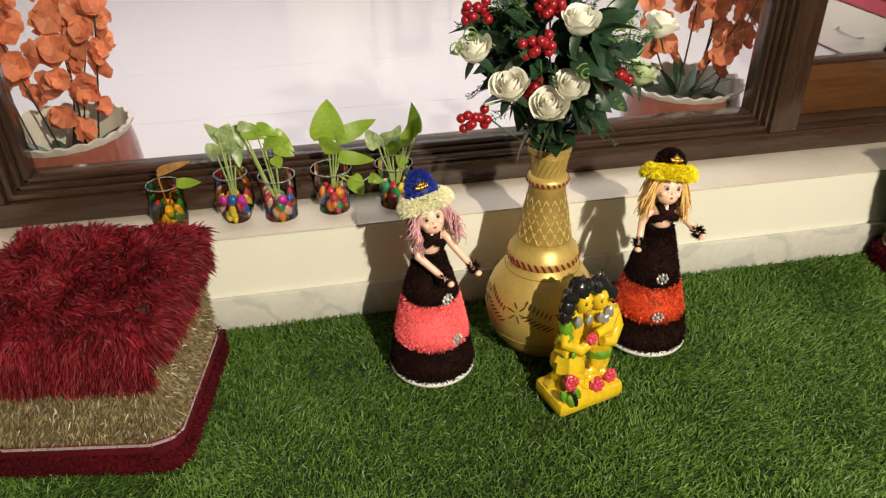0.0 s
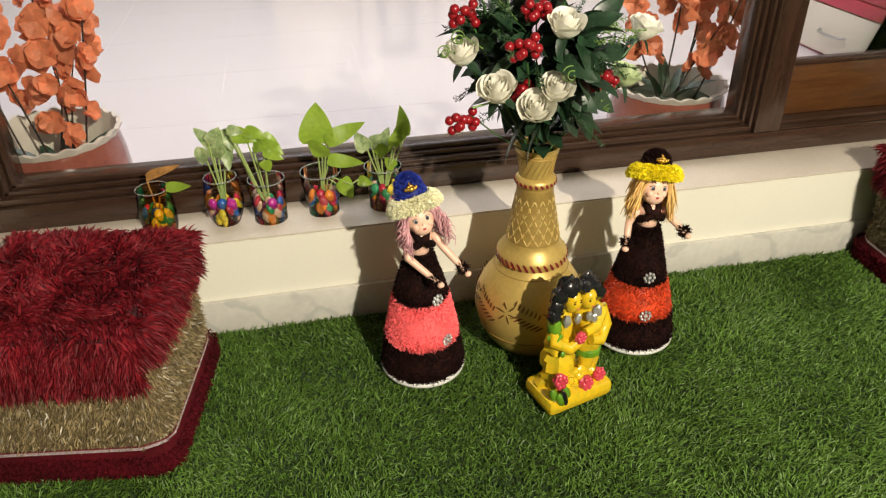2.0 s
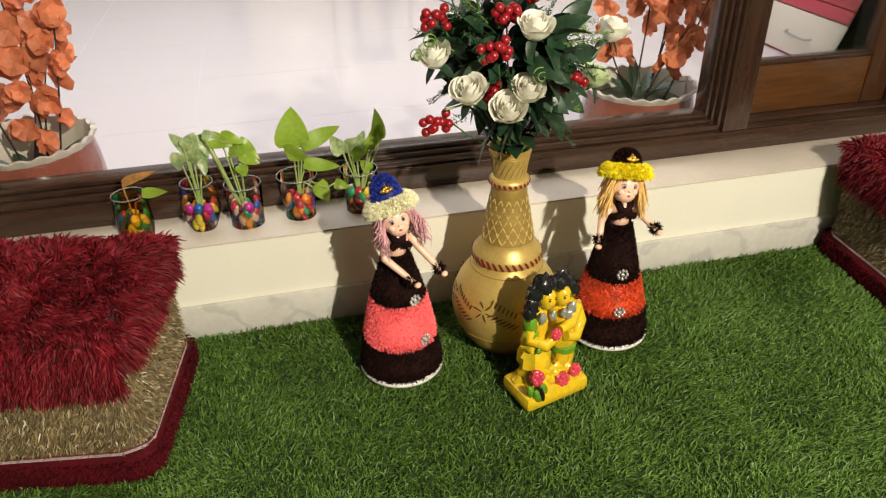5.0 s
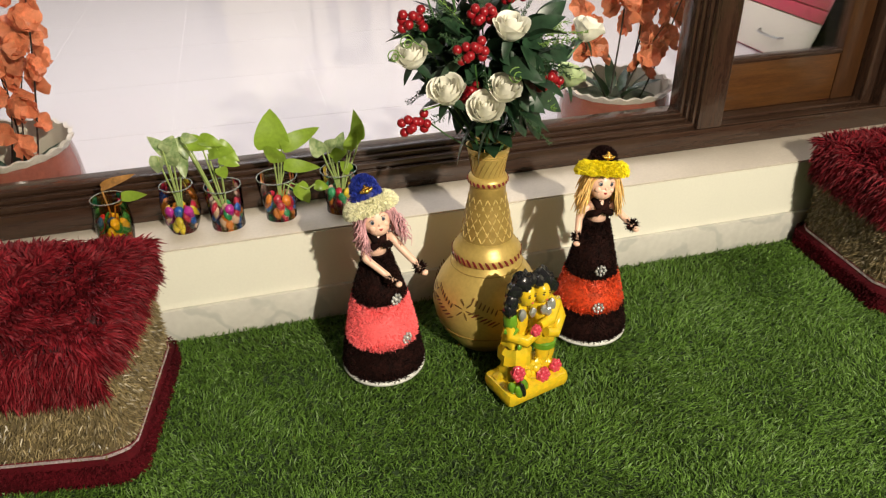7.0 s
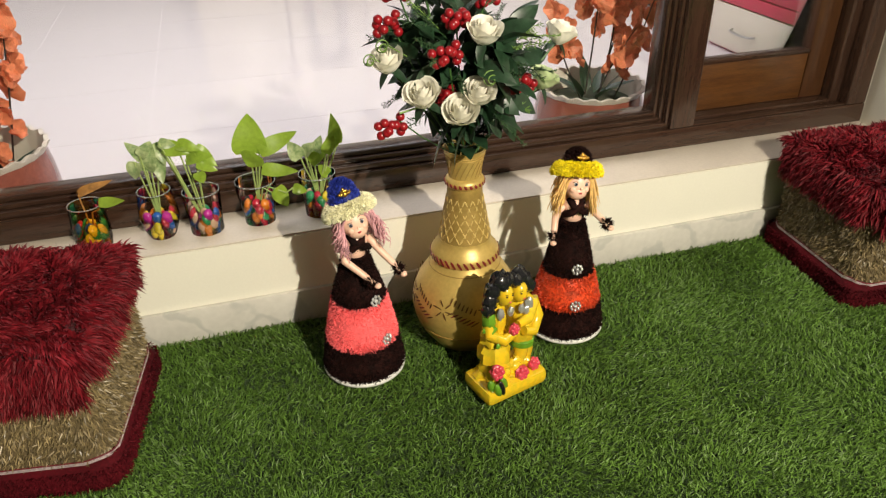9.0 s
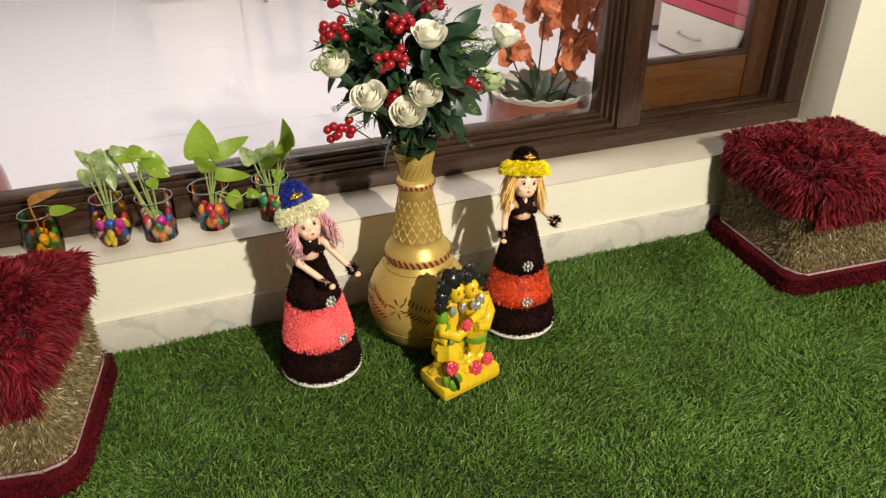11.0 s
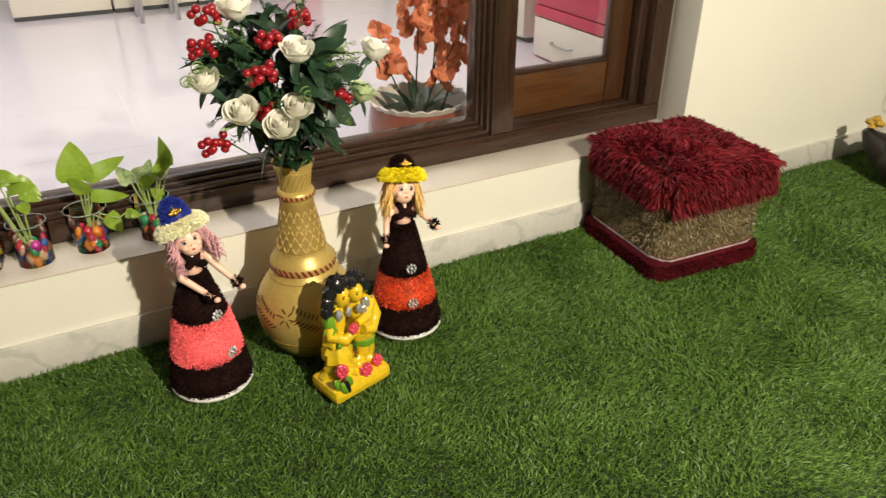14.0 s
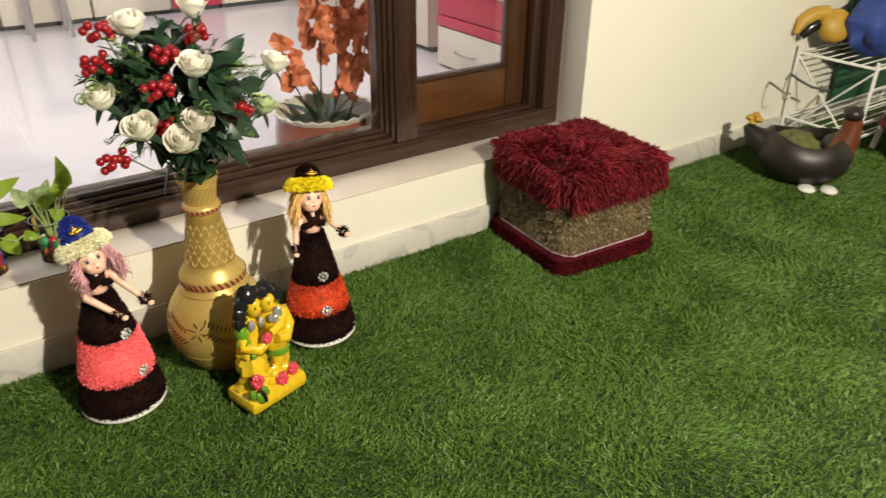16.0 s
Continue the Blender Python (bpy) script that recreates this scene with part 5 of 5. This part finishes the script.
def make_planter():
    """A squat duck: hollow body filled with moss, upright neck and head, two feet."""
    p = thing("planter", pose(2.11, -0.33, 0.0, 0, 0, -44), "dark glazed bird-shaped planter filled with moss on the turf", "planter")

    def stretch(r, z, a, j):
        return r * (1 + 0.1 * abs(math.cos(a)) ** 1.5), z + 0.03 * math.cos(a) ** 2 * (z > 0.1)

    part("bowl", Mesh().lathe([(0.07, 0.016), (0.11, 0.025), (0.142, 0.06), (0.15, 0.1), (0.138, 0.14), (0.118, 0.16), (0.106, 0.158), (0.1, 0.12)], M["planter"], 44, wobble=stretch), p)
    part("moss", Mesh().ball((-0.045, -0.01, 0.135), (0.088, 0.085, 0.05), M["moss"], 22, 12, None, 0.3), p, "olive moss mound")
    part("breast", Mesh().ball((0.105, -0.01, 0.12), (0.062, 0.07, 0.07), M["planter"], 18, 12), p)
    part("neck", Mesh().tube([(0.105, -0.03, 0.13), (0.125, -0.034, 0.175), (0.13, -0.034, 0.215), (0.126, -0.034, 0.25)], [0.052, 0.044, 0.034, 0.031], M["rust"], 16), p, "rust-orange neck")
    part("head", Mesh().ball((0.125, -0.028, 0.268), (0.034, 0.034, 0.028), M["planter"], 16, 10), p)
    part("tail", Mesh().tube([(-0.13, 0.015, 0.12), (-0.185, 0.03, 0.155), (-0.21, 0.035, 0.185)], [0.06, 0.035, 0.012], M["planter"], 14), p)
    for x, y, z in ((-0.19, 0.03, 0.2), (-0.172, 0.02, 0.212), (-0.2, 0.045, 0.212), (-0.18, 0.045, 0.222)):
        part("blossom", Mesh().ball((x, y, z), (0.016, 0.014, 0.011), M["ochre"], 10, 7, None, 0.5), p, "small yellow blossom")
    for q in (0.0, 0.075):
        foot = Mesh().ball((q, -0.125, 0.014), (0.03, 0.036, 0.014), M["white_matt"], 14, 8)
        part("foot", foot, p, "white foot")
    return p


make_planter()


def make_rack():
    """Two-tier wire stand with crossed end frames."""
    r = thing("wire_rack", pose(2.79, -0.18, 0.0, 0, 0, 0), "low white wire rack with shelves against the wall", "rack")
    for x in (-0.32, 0.5):
        for y in (-0.16, 0.16):
            part("post", Mesh().tube([(x, y, 0.0), (x, y, 0.385)], 0.007, M["wire"], 8), r)
            part("foot", Mesh().tube([(x, y, 0.0), (x, y, 0.014)], 0.01, M["grey"], 8), r)
        part("end_bar", Mesh().tube([(x, -0.16, 0.02), (x, 0.16, 0.35)], 0.004, M["wire"], 6), r)
        part("end_bar", Mesh().tube([(x, 0.16, 0.02), (x, -0.16, 0.35)], 0.004, M["wire"], 6), r)
    part("brace", Mesh().tube([(-0.18, -0.163, 0.02), (-0.05, -0.163, 0.38)], 0.012, M["wire"], 8), r)
    for z in (0.09, 0.36):
        sh = part("shelf", Mesh().tube([(-0.32, -0.16, z), (0.5, -0.16, z), (0.5, 0.16, z), (-0.32, 0.16, z), (-0.32, -0.16, z)], 0.006, M["wire"], 8), r)
        for k in range(7):
            y = -0.135 + 0.045 * k
            part("wire", Mesh().tube([(-0.32, y, z), (0.5, y, z)], 0.003, M["wire"], 6), sh)
    for z in (0.15, 0.21, 0.28):
        part("rail", Mesh().tube([(-0.32, -0.16, z), (0.5, -0.16, z)], 0.004, M["wire"], 6), r)
    part("hook", Mesh().tube([(-0.32, 0.0, 0.24), (-0.4, 0.03, 0.26), (-0.48, 0.05, 0.3), (-0.54, 0.05, 0.33), (-0.56, 0.05, 0.31)], 0.005, M["grey"], 6), r)
    part("hook_wire", Mesh().tube([(-0.555, 0.05, 0.315), (-0.565, 0.05, 0.26), (-0.545, 0.05, 0.225), (-0.515, 0.05, 0.23)], 0.0022, M["grey"], 5), r)
    return r


make_rack()


def make_bag():
    """A slumped cloth bag with folds and two straps."""
    b = thing("cloth_bag", pose(2.77, -0.21, 0.367), "crumpled blue cloth bag on the wire rack", "bag")
    vs, fs, nu, nv = [], [], 40, 14
    for j in range(nv + 1):
        v = j / nv
        for i in range(nu):
            a = 2 * math.pi * i / nu
            k = 1 + 0.1 * math.sin(7 * a + 3 * v) * v + 0.14 * noise.noise((3 * math.cos(a), 3 * math.sin(a), 4 * v))
            shape = math.sin(math.pi * (0.16 + 0.74 * v)) ** 0.7
            vs.append((0.26 * k * shape * math.cos(a), 0.125 * k * shape * math.sin(a), 0.27 * v * (1 + 0.12 * math.cos(a))))
    for j in range(nv):
        for i in range(nu):
            k = (i + 1) % nu
            fs.append((j * nu + i, j * nu + k, (j + 1) * nu + k, (j + 1) * nu + i))
    fs += [tuple(reversed(range(nu))), tuple(nv * nu + i for i in range(nu))]
    part("body", Mesh().add(vs, fs, M["blue"]), b)
    for y in (-0.05, 0.04):
        part("strap", Mesh().tube([(-0.1, y, 0.22), (-0.12, y, 0.3), (-0.03, y, 0.36), (0.06, y, 0.31), (0.06, y, 0.23)], 0.011, M["grey"], 8), b, "dark woven strap")
    return b


make_bag()


def make_cap():
    """A round ochre crown with a curved peak that droops from one side."""
    c = thing("cap", pose(2.54, -0.1, 0.47, 68, 0, -28), "ochre yellow cap with a drooping peak on the rack", "cap")
    part("crown", Mesh().lathe([(0.062, -0.02), (0.066, 0.0), (0.064, 0.02), (0.05, 0.036), (0.025, 0.044), (0.001, 0.046)], M["ochre"], 30), c)
    part("peak", Mesh().tube([(-0.03, 0.05, 0.0), (-0.085, 0.048, -0.004), (-0.13, 0.02, -0.01), (-0.155, -0.025, -0.016)], [0.03, 0.03, 0.026, 0.01], M["ochre"], 12), c)
    part("lining", Mesh().tube([(-0.065, 0.012, -0.006), (-0.1, -0.005, -0.012), (-0.125, -0.04, -0.02)], [0.024, 0.026, 0.01], M["dark"], 10), c, "black lining")
    return c


make_cap()
solo("green_board", Mesh().box((-0.2, -0.01, 0), (0.25, 0.01, 0.5), M["green_board"], 0.004), "dark green board leaning behind the rack", "board", at=pose(2.98, -0.05, 0.102, -4, 0, 0))
cu = thing("cushion", pose(2.62, -0.5, 0.12), "maroon cushion with a pale patch on a white pot", "cushion")
part("cover", Mesh().ball((0, 0, 0.06), (0.17, 0.14, 0.07), M["maroon"], 24, 12, None, 0.35), cu)
part("patch", Mesh().box((-0.115, -0.135, 0.05), (-0.07, -0.12, 0.085), M["white_matt"], 0.005), cu, "small white patch")
pot = thing("pot", pose(2.6, -0.52, 0.0), "white pot with a dark foot on the turf", "pot")
part("foot", Mesh().lathe([(0.085, 0.0), (0.09, 0.01), (0.086, 0.035), (0.07, 0.04)], M["dark"], 28), pot, "dark rubber foot")
part("body", Mesh().lathe([(0.075, 0.04), (0.088, 0.055), (0.09, 0.115), (0.085, 0.124), (0.075, 0.115), (0.07, 0.06)], M["white_matt"], 28), pot)
